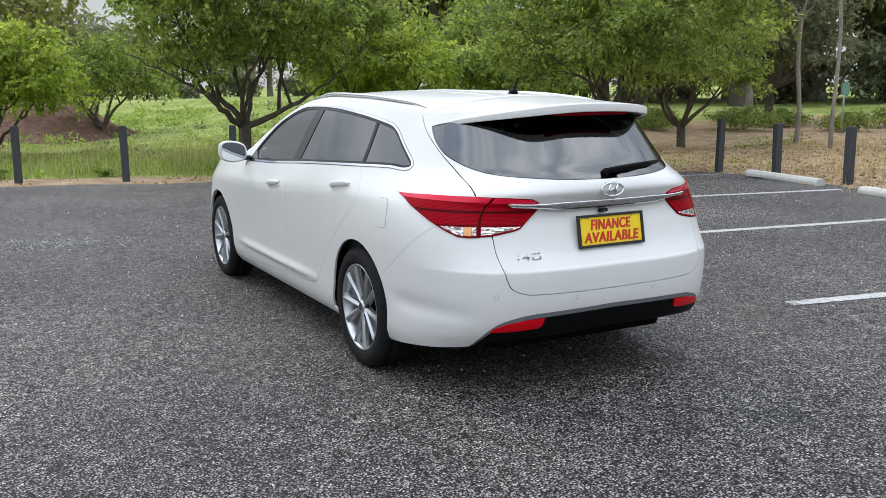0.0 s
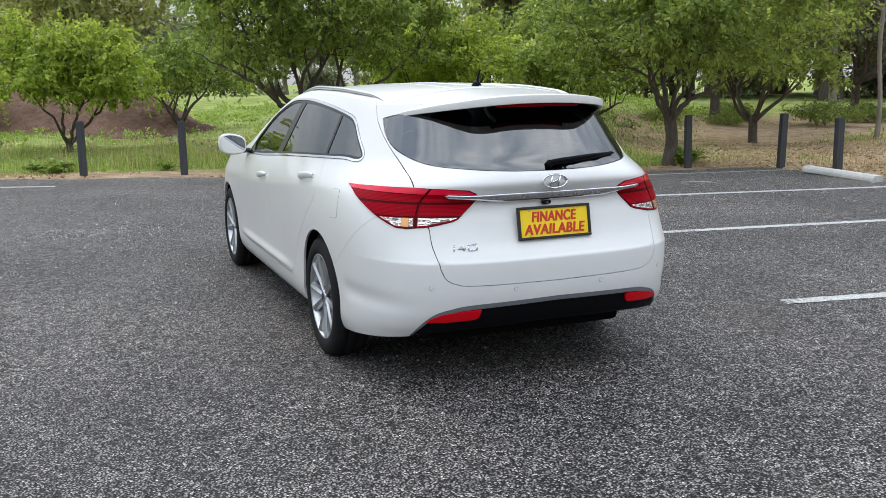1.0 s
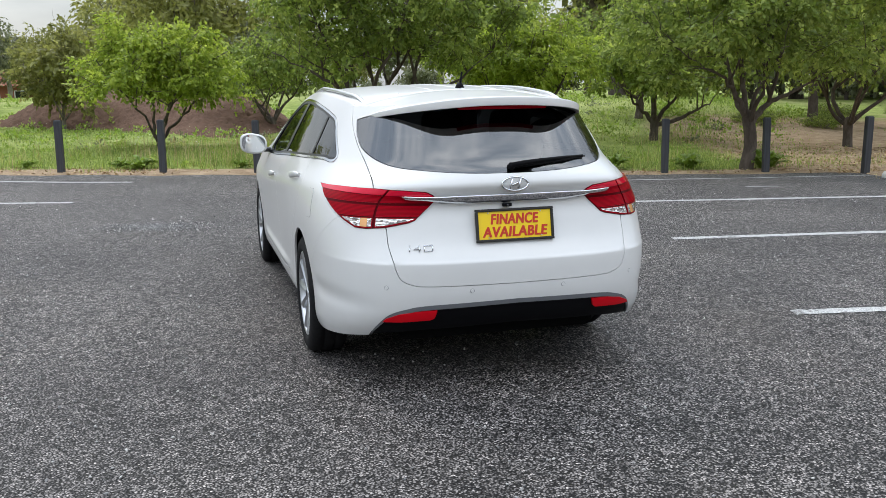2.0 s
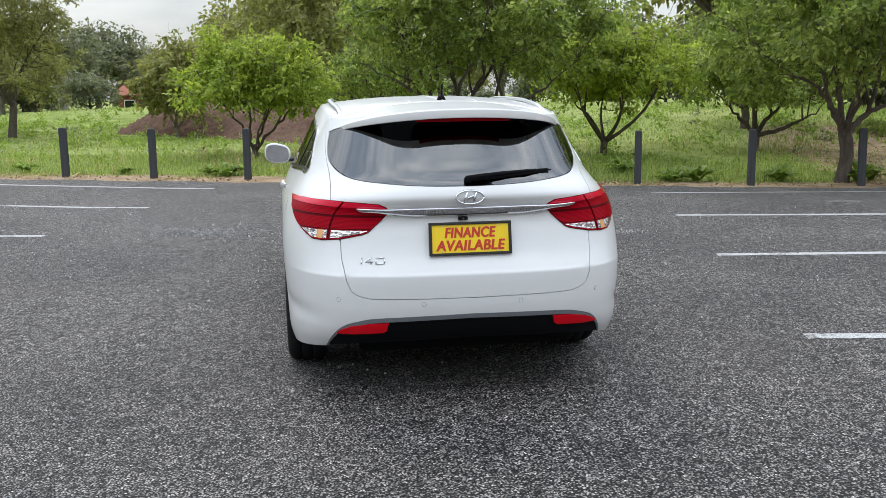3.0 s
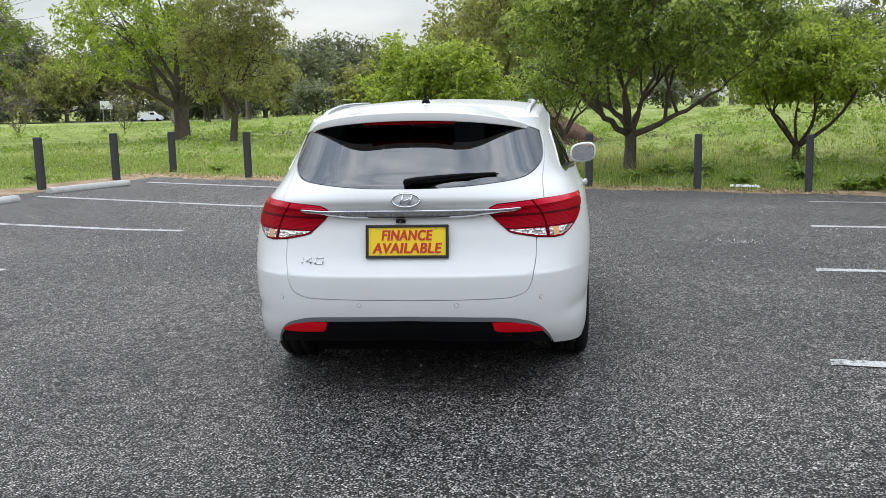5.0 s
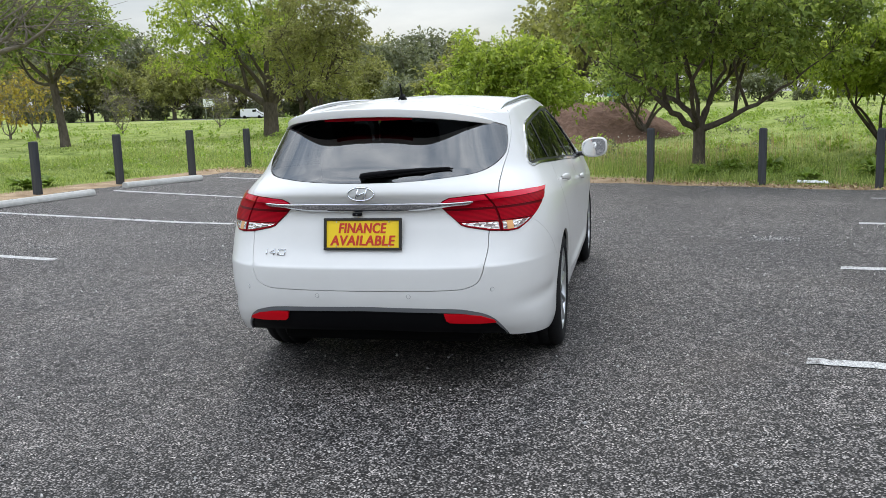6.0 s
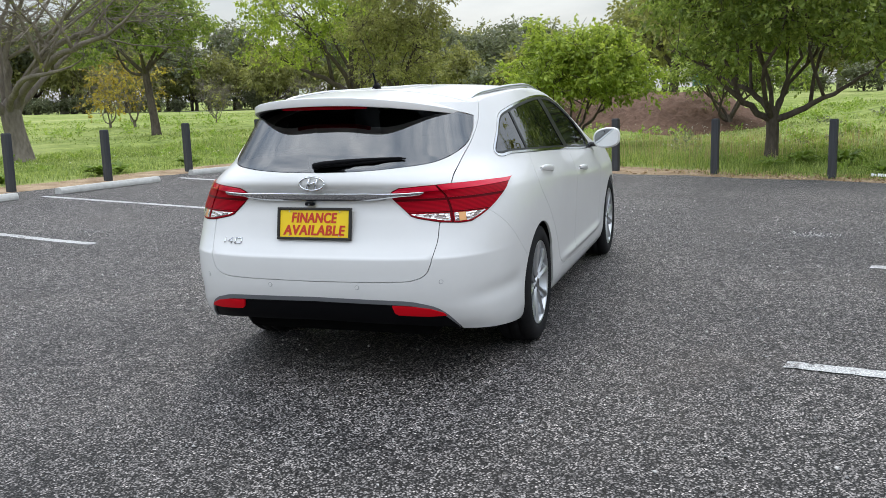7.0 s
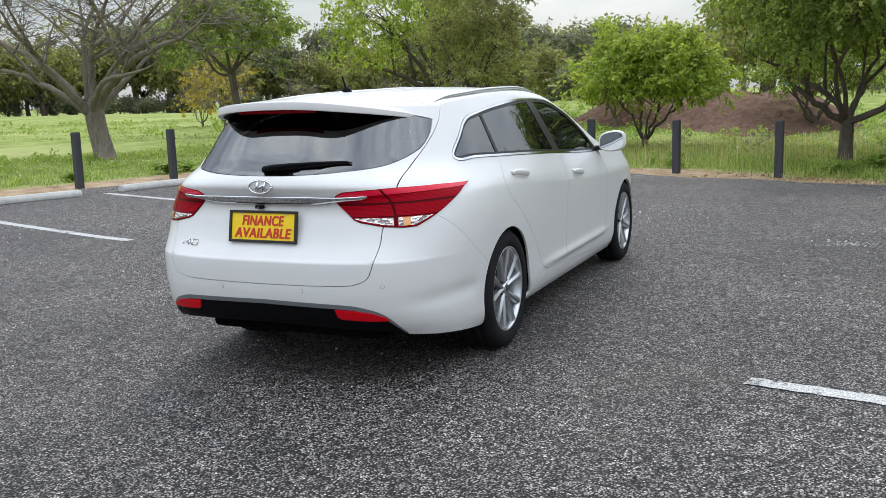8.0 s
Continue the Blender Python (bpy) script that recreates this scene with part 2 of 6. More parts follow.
def red_lens(name, base, deep):
    m, t, b = mat(name, base, 0.35, coat=0.06, spec=0.03)
    v = coords(t)
    w = node(t, "TexWave", Scale=55.0, Distortion=0.0)
    w.bands_direction = "Z"
    t.links.new(v, w.inputs["Vector"])
    t.links.new(stops(t, w.outputs["Fac"], (0.2, deep), (0.8, base)), b.inputs["Base Color"])


red_lens("lamp_red", (0.36, 0.0008, 0.010), (0.20, 0.0004, 0.005))
# brighter red with the sky's reflection along the lamp top put into its colour
mat("lamp_red_highlight", (0.66, 0.004, 0.032), 0.2, coat=0.6, spec=0.1)
mat("lamp_red_deep", (0.085, 0.0004, 0.003), 0.3, coat=0.05, spec=0.04)
mat("reflector_red", (0.62, 0.004, 0.012), 0.3, coat=0.2, spec=0.06)
mat("lamp_amber", (0.72, 0.36, 0.13), 0.25, 0.3, coat=0.4)


def lamp_bowl():
    m, t, b = mat("lamp_bowl", (0.5, 0.45, 0.45), 0.16, 0.75, coat=0.5)
    v = coords(t, (1, 1, 2.2))
    w = node(t, "TexVoronoi", Scale=55.0, Randomness=1.0)
    t.links.new(v, w.inputs["Vector"])
    t.links.new(stops(t, w.outputs["Color"], (0.25, (0.22, 0.17, 0.16)), (0.55, (0.62, 0.57, 0.55)), (0.85, (0.88, 0.84, 0.82))), b.inputs["Base Color"])
    bump(t, b, w.outputs["Distance"], 0.5, 0.006)


lamp_bowl()


# ---- mesh helpers
def mesh_ob(name, verts, faces, material, parent=None, smooth=True, label=""):
    me = bpy.data.meshes.new(name)
    me.from_pydata([tuple(map(float, v)) for v in verts], [], [tuple(map(int, f)) for f in faces])
    me.materials.append(MATS[material])
    if smooth:
        me.polygons.foreach_set("use_smooth", [True] * len(me.polygons))
    me.update()
    ob = new(name, me)
    if parent is not None:
        ob.parent = parent
    if label:
        ob["label"] = label
    return ob


def part(name, bm, material, parent=None, label="", smooth=False):
    """One bmesh as ONE mesh object, under a thing or a part."""
    me = bpy.data.meshes.new(name)
    bmesh.ops.recalc_face_normals(bm, faces=bm.faces)
    bm.to_mesh(me)
    bm.free()
    me.materials.append(MATS[material])
    if smooth:
        me.polygons.foreach_set("use_smooth", [True] * len(me.polygons))
    ob = new(name, me)
    if parent is not None:
        ob.parent = parent
    if label:
        ob["label"] = label
    return ob


def thing(name, label, category, m=None, group="", kind=""):
    ob = new(name)
    ob.empty_display_size = 0.1
    if m is not None:
        ob.matrix_basis = m
    return tagged(ob, label, category, group, kind)


def box(sx, sy, sz, at=(0, 0, 0), bevel=0.0, segs=2, bm=None, rot=None):
    own = bmesh.new()
    bmesh.ops.create_cube(own, size=1.0)
    bmesh.ops.scale(own, vec=(sx, sy, sz), verts=own.verts)
    if bevel:
        bmesh.ops.bevel(own, geom=own.edges[:], offset=bevel, segments=segs, affect="EDGES", profile=0.5)
    if rot is not None:
        bmesh.ops.transform(own, matrix=rot, verts=own.verts)
    bmesh.ops.translate(own, vec=at, verts=own.verts)
    if bm is None:
        return own
    tmp = bpy.data.meshes.new("tmp")
    own.to_mesh(tmp)
    own.free()
    bm.from_mesh(tmp)
    bpy.data.meshes.remove(tmp)
    return bm


def tube_rows(points, radii, sides):
    """Vertices and faces of a tube along points."""
    pts = [Vector(p) for p in points]
    verts, faces = [], []
    ref = Vector((0.3, 0.9, 0.1))
    for i, p in enumerate(pts):
        d = (pts[min(i + 1, len(pts) - 1)] - pts[max(i - 1, 0)]).normalized()
        if abs(d.dot(ref)) > 0.95:
            ref = Vector((0.9, 0.1, 0.3))
        u = d.cross(ref).normalized()
        w = d.cross(u)
        for k in range(sides):
            an = 2 * math.pi * k / sides
            verts.append(p + radii[i] * (math.cos(an) * u + math.sin(an) * w))
    for i in range(len(pts) - 1):
        for k in range(sides):
            k2 = (k + 1) % sides
            faces.append((i * sides + k, i * sides + k2, (i + 1) * sides + k2, (i + 1) * sides + k))
    faces.append(tuple(range(sides - 1, -1, -1)))
    faces.append(tuple(range((len(pts) - 1) * sides, len(pts) * sides)))
    return verts, faces


def tube(name, points, radius, material, parent=None, sides=10, label=""):
    radii = radius if isinstance(radius, (list, tuple)) else [radius] * len(points)
    v, f = tube_rows(points, radii, sides)
    return mesh_ob(name, v, f, material, parent, True, label)

# ---- the lot: u runs across the car park, v along its aisle
LOT = radians(-14.4)
LD, LA = Vector((math.cos(LOT), math.sin(LOT))), Vector((-math.sin(LOT), math.cos(LOT)))
LOT_DEG = -14.4


def ramp(x, a, b):
    """0 at a, 1 at b, eased."""
    t = np.clip((np.asarray(x, float) - a) / (b - a), 0, 1)
    return t * t * (3 - 2 * t)


def lot(u, v):
    return u * LD.x + v * LA.x, u * LD.y + v * LA.y


def to_lot(x, y):
    return x * LD.x + y * LD.y, x * LA.x + y * LA.y


def slope(u, v):
    """The lot falls gently towards one far corner."""
    u, v = np.asarray(u, float), np.asarray(v, float)
    right = -0.0165 * (np.clip(u, -5.5, 5.0) + 5.5) * ramp(v, 7.0, 11.5)
    left = -0.018 * (np.clip(u, -12.0, -5.5) + 5.5) * ramp(v, -4, 3)
    dip = -0.026 * np.exp(-((u + 1.05) / 0.95) ** 2 - ((v - 1.1) / 2.6) ** 2)
    return right + left + dip


EDGE_L, EDGE_R, EDGE_T, EDGE_B = -9.95, 7.25, 10.3, -30.0


def ripple(x, y):
    x, y = np.asarray(x, float), np.asarray(y, float)
    return (np.sin(x * 0.61 + 1.3) * np.sin(y * 0.47 + 0.4) * 0.5 + np.sin(x * 1.7 - y * 1.1) * 0.25 + np.sin(x * 2.9 + y * 3.7 + 2) * 0.12
            + np.sin(x * 0.23 - y * 0.31) * 0.6)


def terrain(x, y):
    """Height of the meadow round the lot."""
    u, v = to_lot(np.asarray(x, float), np.asarray(y, float))
    out = np.maximum.reduce([v - EDGE_T, EDGE_L - u, u - EDGE_R])
    z = slope(u, v) - 0.04 + 0.03 * ramp(out, 0.0, 0.6)
    bank = 0.95 * ramp(v, 15, 33) * ramp(u, -6, 2) * (1 - 0.55 * ramp(u, 9, 17)) + 0.80 * ramp(v, 26, 50) * ramp(u, -36, -24) * (1 - ramp(u, -6, 2))
    z = z - 1.2 * ramp(v, 55, 165) * ramp(u, 8, -18)
    z = z + bank * (1 - 0.6 * ramp(v, 45, 90)) + 0.10 * ripple(x, y) * ramp(out, 0.8, 6)
    return z


def axis(lo, hi, step, reach):
    a = list(np.arange(lo, hi + 1e-6, step))
    d = step
    while a[-1] < reach:
        d *= 1.28
        a.append(a[-1] + d)
    d = step
    while a[0] > -reach:
        d *= 1.28
        a.insert(0, a[0] - d)
    return np.array(a)


def build_ground():
    gu, gv = axis(-30, 24, 0.45, 1500), axis(-8, 46, 0.45, 1500)
    U, V = np.meshgrid(gu, gv, indexing="ij")
    X, Y = lot(U, V)
    Z = terrain(X, Y)
    nu, nv = U.shape
    verts = np.stack([X, Y, Z], -1).reshape(-1, 3)
    i = np.arange(nu * nv).reshape(nu, nv)
    faces = np.stack([i[:-1, :-1], i[1:, :-1], i[1:, 1:], i[:-1, 1:]], -1).reshape(-1, 4)
    ob = mesh_ob("ground", verts, faces, "meadow")
    out = np.maximum.reduce([V - EDGE_T, EDGE_L - U, U - EDGE_R])
    verge = 1 - ramp(out + 0.25 * ripple(X * 2, Y * 2), 0.5, 1.6)
    litter = ramp(U, 4.8, 8.0) * (1 - ramp(V, 20, 30)) * 0.75 + ramp(U, 12, 18) * 0.3
    dry = np.clip(verge + litter, 0, 1)
    at = ob.data.attributes.new("dry", "FLOAT", "POINT")
    at.data.foreach_set("value", dry.ravel().astype(float))
    tagged(ob, "uneven green meadow with bare earth and dry litter along the car park", "ground", kind="structure")


build_ground()


def build_lot():
    gu, gv = np.arange(EDGE_L, EDGE_R + 0.01, 0.3), np.arange(EDGE_B, EDGE_T + 0.01, 0.35)
    U, V = np.meshgrid(gu, gv, indexing="ij")
    rim = 0.09 * np.sin(U * 3.1) + 0.05 * np.sin(U * 9.7 + V * 5.3)
    V2 = np.where(V > EDGE_T - 0.2, V + rim, V)
    rim = 0.09 * np.sin(V * 2.7) + 0.05 * np.sin(V * 8.9)
    U2 = np.where(U < EDGE_L + 0.1, U + rim, np.where(U > EDGE_R - 0.2, U + rim, U))
    X, Y = lot(U2, V2)
    Z = slope(U2, V2)
    nu, nv = U.shape
    verts = np.stack([X, Y, Z], -1).reshape(-1, 3)
    i = np.arange(nu * nv).reshape(nu, nv)
    faces = [tuple(f) for f in np.stack([i[:-1, :-1], i[1:, :-1], i[1:, 1:], i[:-1, 1:]], -1).reshape(-1, 4)]
    rim_ids = list(i[:, 0]) + list(i[-1, 1:]) + list(i[-2::-1, -1]) + list(i[0, -2:0:-1])
    base = len(verts)
    low = verts[rim_ids] - np.array([0, 0, 0.08])
    n = len(rim_ids)
    faces += [(rim_ids[k], base + k, base + (k + 1) % n, rim_ids[(k + 1) % n]) for k in range(n)]
    ob = mesh_ob("pavement", np.concatenate([verts, low]), faces, "asphalt", smooth=False)
    tagged(ob, "dark grey coarse chip-seal car park surface", "pavement", kind="structure")


build_lot()

# ---- painted bay lines, 10 cm wide, worn into the chips
def bay_line(u0, v0, u1, v1, wide=0.115):
    n = max(2, int(abs(u1 - u0) / 0.06))
    verts, faces = [], []
    for k in range(n + 1):
        u, v = u0 + (u1 - u0) * k / n, v0 + (v1 - v0) * k / n
        j = 0.003 * math.sin(u * 3.1 + v) + 0.003 * math.sin(u * 77 + 2 * v)
        for s in (-1, 1):
            vv = v + s * (wide / 2 + 0.006 * math.sin(u * 53 * s + v * 7)) + j
            x, y = lot(u, vv)
            verts.append((x, y, float(slope(u, vv)) + 0.005))
    for k in range(n):
        faces.append((2 * k, 2 * k + 2, 2 * k + 3, 2 * k + 1))
    ob = mesh_ob("bay_line", verts, faces, "line_paint", smooth=False)
    tagged(ob, "worn white painted parking bay line on dark bitumen", "road marking", "bay lines", "structure")


for u0, v0, u1, v1 in ((2.16, 0.30, 6.9, 0.62), (2.17, 3.09, 6.85, 3.48), (2.20, 5.76, 6.8, 5.93), (2.24, 8.5, 7.1, 9.15),
                       (-4.73, 1.46, -8.9, 1.40), (-4.69, 4.07, -9.08, 3.87), (-4.59, 6.53, -9.34, 6.70), (-4.60, 9.06, -9.22, 9.30)):
    bay_line(u0, v0, u1, v1)
bay_line(4.3, 7.15, 4.75, 7.15, 0.05)


# ---- timber bollard posts
def bollard(u, v, h, tilt, turn):
    x, y = lot(u, v)
    z = float(terrain(x, y))
    post = thing("bollard", "square dark charcoal timber post standing in the verge", "post",
                 pose(x, y, z, tilt, tilt * 0.6, LOT_DEG + turn), "car park posts")
    bm = box(0.114, 0.114, h + 0.3, (0, 0, (h - 0.3) / 2), 0.010, 2)
    part("shaft", bm, "post_timber", post)
    bm = box(0.098, 0.098, 0.012, (0, 0, h + 0.004), 0.004, 1)
    part("top", bm, "post_timber", post, "flat sawn post top")
    return post


rng = random.Random(5)
for u, h in ((-8.06, 0.89), (-6.38, 0.885), (-4.62, 0.90), (-2.98, 0.895), (-1.25, 0.90), (0.565, 0.905), (2.29, 0.905), (4.19, 0.94), (6.0, 0.95)):
    bollard(u, 10.9, h, rng.uniform(-1, 1), rng.uniform(-4, 4))
for v, h in ((11.59, 0.845), (9.78, 0.895), (7.83, 0.90), (6.0, 0.865), (4.18, 0.90), (2.35, 0.89)):
    bollard(-10.35, v, h, rng.uniform(-1, 1), rng.uniform(-4, 4))
for v, h in ((10.3, 0.97), (8.5, 0.86), (6.7, 0.84), (4.9, 0.86)):
    bollard(7.5, v, h, rng.uniform(-1, 1), rng.uniform(-4, 4))


# ---- concrete wheel stops
def wheel_stop(u, v, length, turn):
    x, y = lot(u, v)
    ob = thing("wheel_stop", "long pale concrete wheel stop lying on the bitumen", "wheel stop",
               pose(x, y, float(slope(u, v)), 0, 0, LOT_DEG + 90 + turn), "wheel stops")
    bm = bmesh.new()
    prof = ((-0.085, 0.0), (-0.085, 0.050), (-0.055, 0.095), (0.055, 0.095), (0.085, 0.050), (0.085, 0.0))
    rows = []
    for s, k in ((-1, 0.97), (-0.985, 1.0), (0.985, 1.0), (1, 0.97)):
        rows.append([bm.verts.new((s * length / 2, a * k, b * k)) for a, b in prof])
    for r0, r1 in zip(rows, rows[1:]):
        for a in range(len(prof)):
            b = (a + 1) % len(prof)
            bm.faces.new((r0[a], r0[b], r1[b], r1[a]))
    bm.faces.new(rows[0])
    bm.faces.new(rows[-1])
    bmesh.ops.bevel(bm, geom=[e for e in bm.edges if e.calc_length() > 0.5], offset=0.008, segments=2, affect="EDGES")
    part("block", bm, "concrete", ob)
    for s in (-0.3, 0.3):
        bm = bmesh.new()
        bmesh.ops.create_cone(bm, cap_ends=True, segments=10, radius1=0.013, radius2=0.013, depth=0.01,
                              matrix=Matrix.Translation((s * length, 0, 0.097)))
        part("fixing_bolt", bm, "galvanised", ob)


for u, v, n, a in ((-9.22, 2.55, 1.85, -6), (-9.16, 5.12, 1.9, 1), (-9.40, 7.95, 1.62, -11), (6.80, 7.27, 1.65, 4), (6.84, 4.65, 1.7, 2)):
    wheel_stop(u, v, n, a)

# ---- the car: a white estate; +y is its nose, the rear axle lies over y = 0
# ---- the car's outer skin: S(a, z) gives the point at length a round the plan and height z
def curve(*knots):
    """A smooth monotone curve through (x, y) knots, as a function of arrays."""
    kx = np.array(knots[0::2], float)
    ky = np.array(knots[1::2], float)
    h = np.diff(kx)
    d = np.diff(ky) / h
    m = np.zeros(len(kx))
    m[0], m[-1] = d[0], d[-1]
    for i in range(1, len(kx) - 1):
        if d[i - 1] * d[i] > 0:
            m[i] = 2 * d[i - 1] * d[i] / (d[i - 1] + d[i])

    def f(x):
        x = np.clip(np.asarray(x, float), kx[0], kx[-1])
        i = np.clip(np.searchsorted(kx, x) - 1, 0, len(h) - 1)
        t = (x - kx[i]) / h[i]
        return (ky[i] * (1 + 2 * t) * (1 - t) ** 2 + h[i] * m[i] * t * (1 - t) ** 2
                + ky[i + 1] * t * t * (3 - 2 * t) + h[i] * m[i + 1] * t * t * (t - 1))
    return f


YC, YF, WRAP = -0.15, 2.75, 1.45          # where the rear and front corners begin, and their length round the plan
rear_y = curve(0.16, -0.86, 0.27, -0.97, 0.33, -1.03, 0.40, -1.065, 0.50, -1.085, 0.60, -1.090, 0.630, -1.0895, 0.643, -1.080,
               0.72, -1.035, 0.80, -1.008, 0.88, -0.990, 0.915, -0.992, 0.945, -1.012, 0.98, -1.030, 1.01, -1.020, 1.04, -0.99, 1.10, -0.955, 1.20, -0.880, 1.30, -0.795, 1.40, -0.70)
front_y = curve(0.16, 3.52, 0.3, 3.68, 0.5, 3.71, 0.7, 3.66, 0.85, 3.45, 1.0, 3.2, 1.4, 3.0)
power = curve(0.2, 3.8, 0.30, 3.8, 0.52, 3.65, 0.75, 3.5, 0.97, 3.4, 1.08, 2.85, 1.25, 2.7, 1.40, 2.65)
lift = curve(-1.2, 0.135, -0.5, 0.13, 0.0, 0.115, 1.75, 0.0, 3.8, -0.06)
half = curve(0.12, 0.780, 0.17, 0.812, 0.22, 0.842, 0.29, 0.858, 0.37, 0.862, 0.45, 0.866, 0.6, 0.876, 0.72, 0.884, 0.780, 0.8868, 0.812, 0.8815, 0.845, 0.871, 0.89, 0.854, 0.945, 0.832,
             1.05, 0.778, 1.15, 0.726, 1.25, 0.672, 1.33, 0.618, 1.38, 0.56, 1.42, 0.49)


def shrink(y, zn):
    up = 0.115 * (np.clip(0.75 - y, 0, 3) / 1.17) ** 1.6
    low = 0.012 * (np.clip(0.4 - y, 0, 3) / 0.8) ** 1.5
    k = ramp(zn, 0.62, 0.98)
    nose = 0.05 * np.clip((y - 1.9) / 1.4, 0, 3) ** 2 * ramp(zn, 0.5, 0.9)
    return low * (1 - k) + up * k + nose


def width(y, z):
    zn = z - lift(y) * ramp(z, 0.5, 0.9)
    door_crease = 0.017 * np.exp(-((z - 0.345) / 0.025) ** 2) * ramp(y, 0.45, 1.0) * ramp(-y, -2.4, -1.9)
    bumper_dip = 0.010 * np.exp(-((z - 0.435) / 0.045) ** 2) * ramp(-y, 0.36, 0.52) * ramp(y, -1.02, -0.80)
    return half(zn) + 0.004 - shrink(y, zn) + door_crease - bumper_dip


def S(a, z):
    a, z = np.broadcast_arrays(np.asarray(a, float), np.asarray(z, float))
    back, front = a < YC, a > YF
    th = np.where(back, (1 - (YC - a) / WRAP), np.where(front, 1 - (a - YF) / WRAP, 1)) * math.pi / 2
    p = np.where(front, 2.6, power(z))
    s, c = np.abs(np.sin(th)), np.clip(np.cos(th), 0, 1)
    r = (s ** p + c ** p) ** (-1 / p)
    y = np.where(back, YC - (YC - rear_y(z)) * r * c, np.where(front, YF + (front_y(z) - YF) * r * c, a))
    x = width(y, z) * r * np.sin(th)
    return np.stack([x, y, z], -1)

CAR = thing("car", "white station wagon with roof rails and red tail lamps", "car", pose(0.018, 0, 0))
edge_z = curve(-1.6, 1.315, -0.9, 1.312, -0.5, 1.308, -0.25, 1.342, 0.0, 1.362, 0.5, 1.388, 1.0, 1.395, 1.3, 1.375, 1.6, 1.290, 1.9, 1.150, 2.15, 1.02,
               2.35, 0.965, 2.75, 0.925, 3.3, 0.86, 4.2, 0.76)


def skin_normal(a, z):
    h = 5e-3
    n = np.cross(S(a + h, z) - S(a - h, z), S(a, z + h) - S(a, z - h))
    n = n / np.maximum(np.linalg.norm(n, axis=-1, keepdims=True), 1e-9)
    p = S(a, z)
    flip = np.where((n * (p - np.array([0, 1.0, 0.75]))).sum(-1, keepdims=True) < 0, -1, 1)
    return n * flip


def dense(loop, step, closed=True):
    out = []
    n = len(loop)
    for i in range(n if closed else n - 1):
        p, q = np.array(loop[i], float), np.array(loop[(i + 1) % n], float)
        k = max(1, int(math.ceil(np.linalg.norm(q - p) / step)))
        out += [p + (q - p) * j / k for j in range(k)]
    if not closed:
        out.append(np.array(loop[-1], float))
    return np.array(out)


def smooth_line(points, per=6):
    """A rounded line through points."""
    p = [np.array(q, float) for q in points]
    p = [2 * p[0] - p[1]] + p + [2 * p[-1] - p[-2]]
    out = []
    for i in range(1, len(p) - 2):
        for k in range(per):
            t = k / per
            out.append(0.5 * ((2 * p[i]) + (p[i + 1] - p[i - 1]) * t + (2 * p[i - 1] - 5 * p[i] + 4 * p[i + 1] - p[i + 2]) * t * t
                              + (3 * p[i] - p[i - 1] - 3 * p[i + 1] + p[i + 2]) * t ** 3))
    out.append(p[-2])
    return [tuple(q) for q in out]


def smooth_loop(points, per=5):
    p = [np.array(q, float) for q in points]
    n = len(p)
    out = []
    for i in range(n):
        a, b, c, d = p[i - 1], p[i], p[(i + 1) % n], p[(i + 2) % n]
        for k in range(per):
            t = k / per
            out.append(tuple(0.5 * (2 * b + (c - a) * t + (2 * a - 5 * b + 4 * c - d) * t * t + (3 * b - a - 3 * c + d) * t ** 3)))
    return out


def inside(pts, loop):
    x, y = pts[:, 0], pts[:, 1]
    ok = np.zeros(len(pts), bool)
    q = np.roll(loop, -1, 0)
    for (x0, y0), (x1, y1) in zip(loop, q):
        if y0 == y1:
            continue
        hit = ((y0 > y) != (y1 > y)) & (x < (x1 - x0) * (y - y0) / (y1 - y0) + x0)
        ok ^= hit
    return ok


def inset(loop, d):
    """Moves a closed loop inwards by d."""
    p = np.array(loop, float)
    area = 0.5 * np.sum(p[:, 0] * np.roll(p[:, 1], -1) - np.roll(p[:, 0], -1) * p[:, 1])
    t = np.roll(p, -1, 0) - np.roll(p, 1, 0)
    t /= np.maximum(np.linalg.norm(t, axis=1, keepdims=True), 1e-9)
    n = np.stack([-t[:, 1], t[:, 0]], 1) * (1 if area > 0 else -1)
    return p + n * d


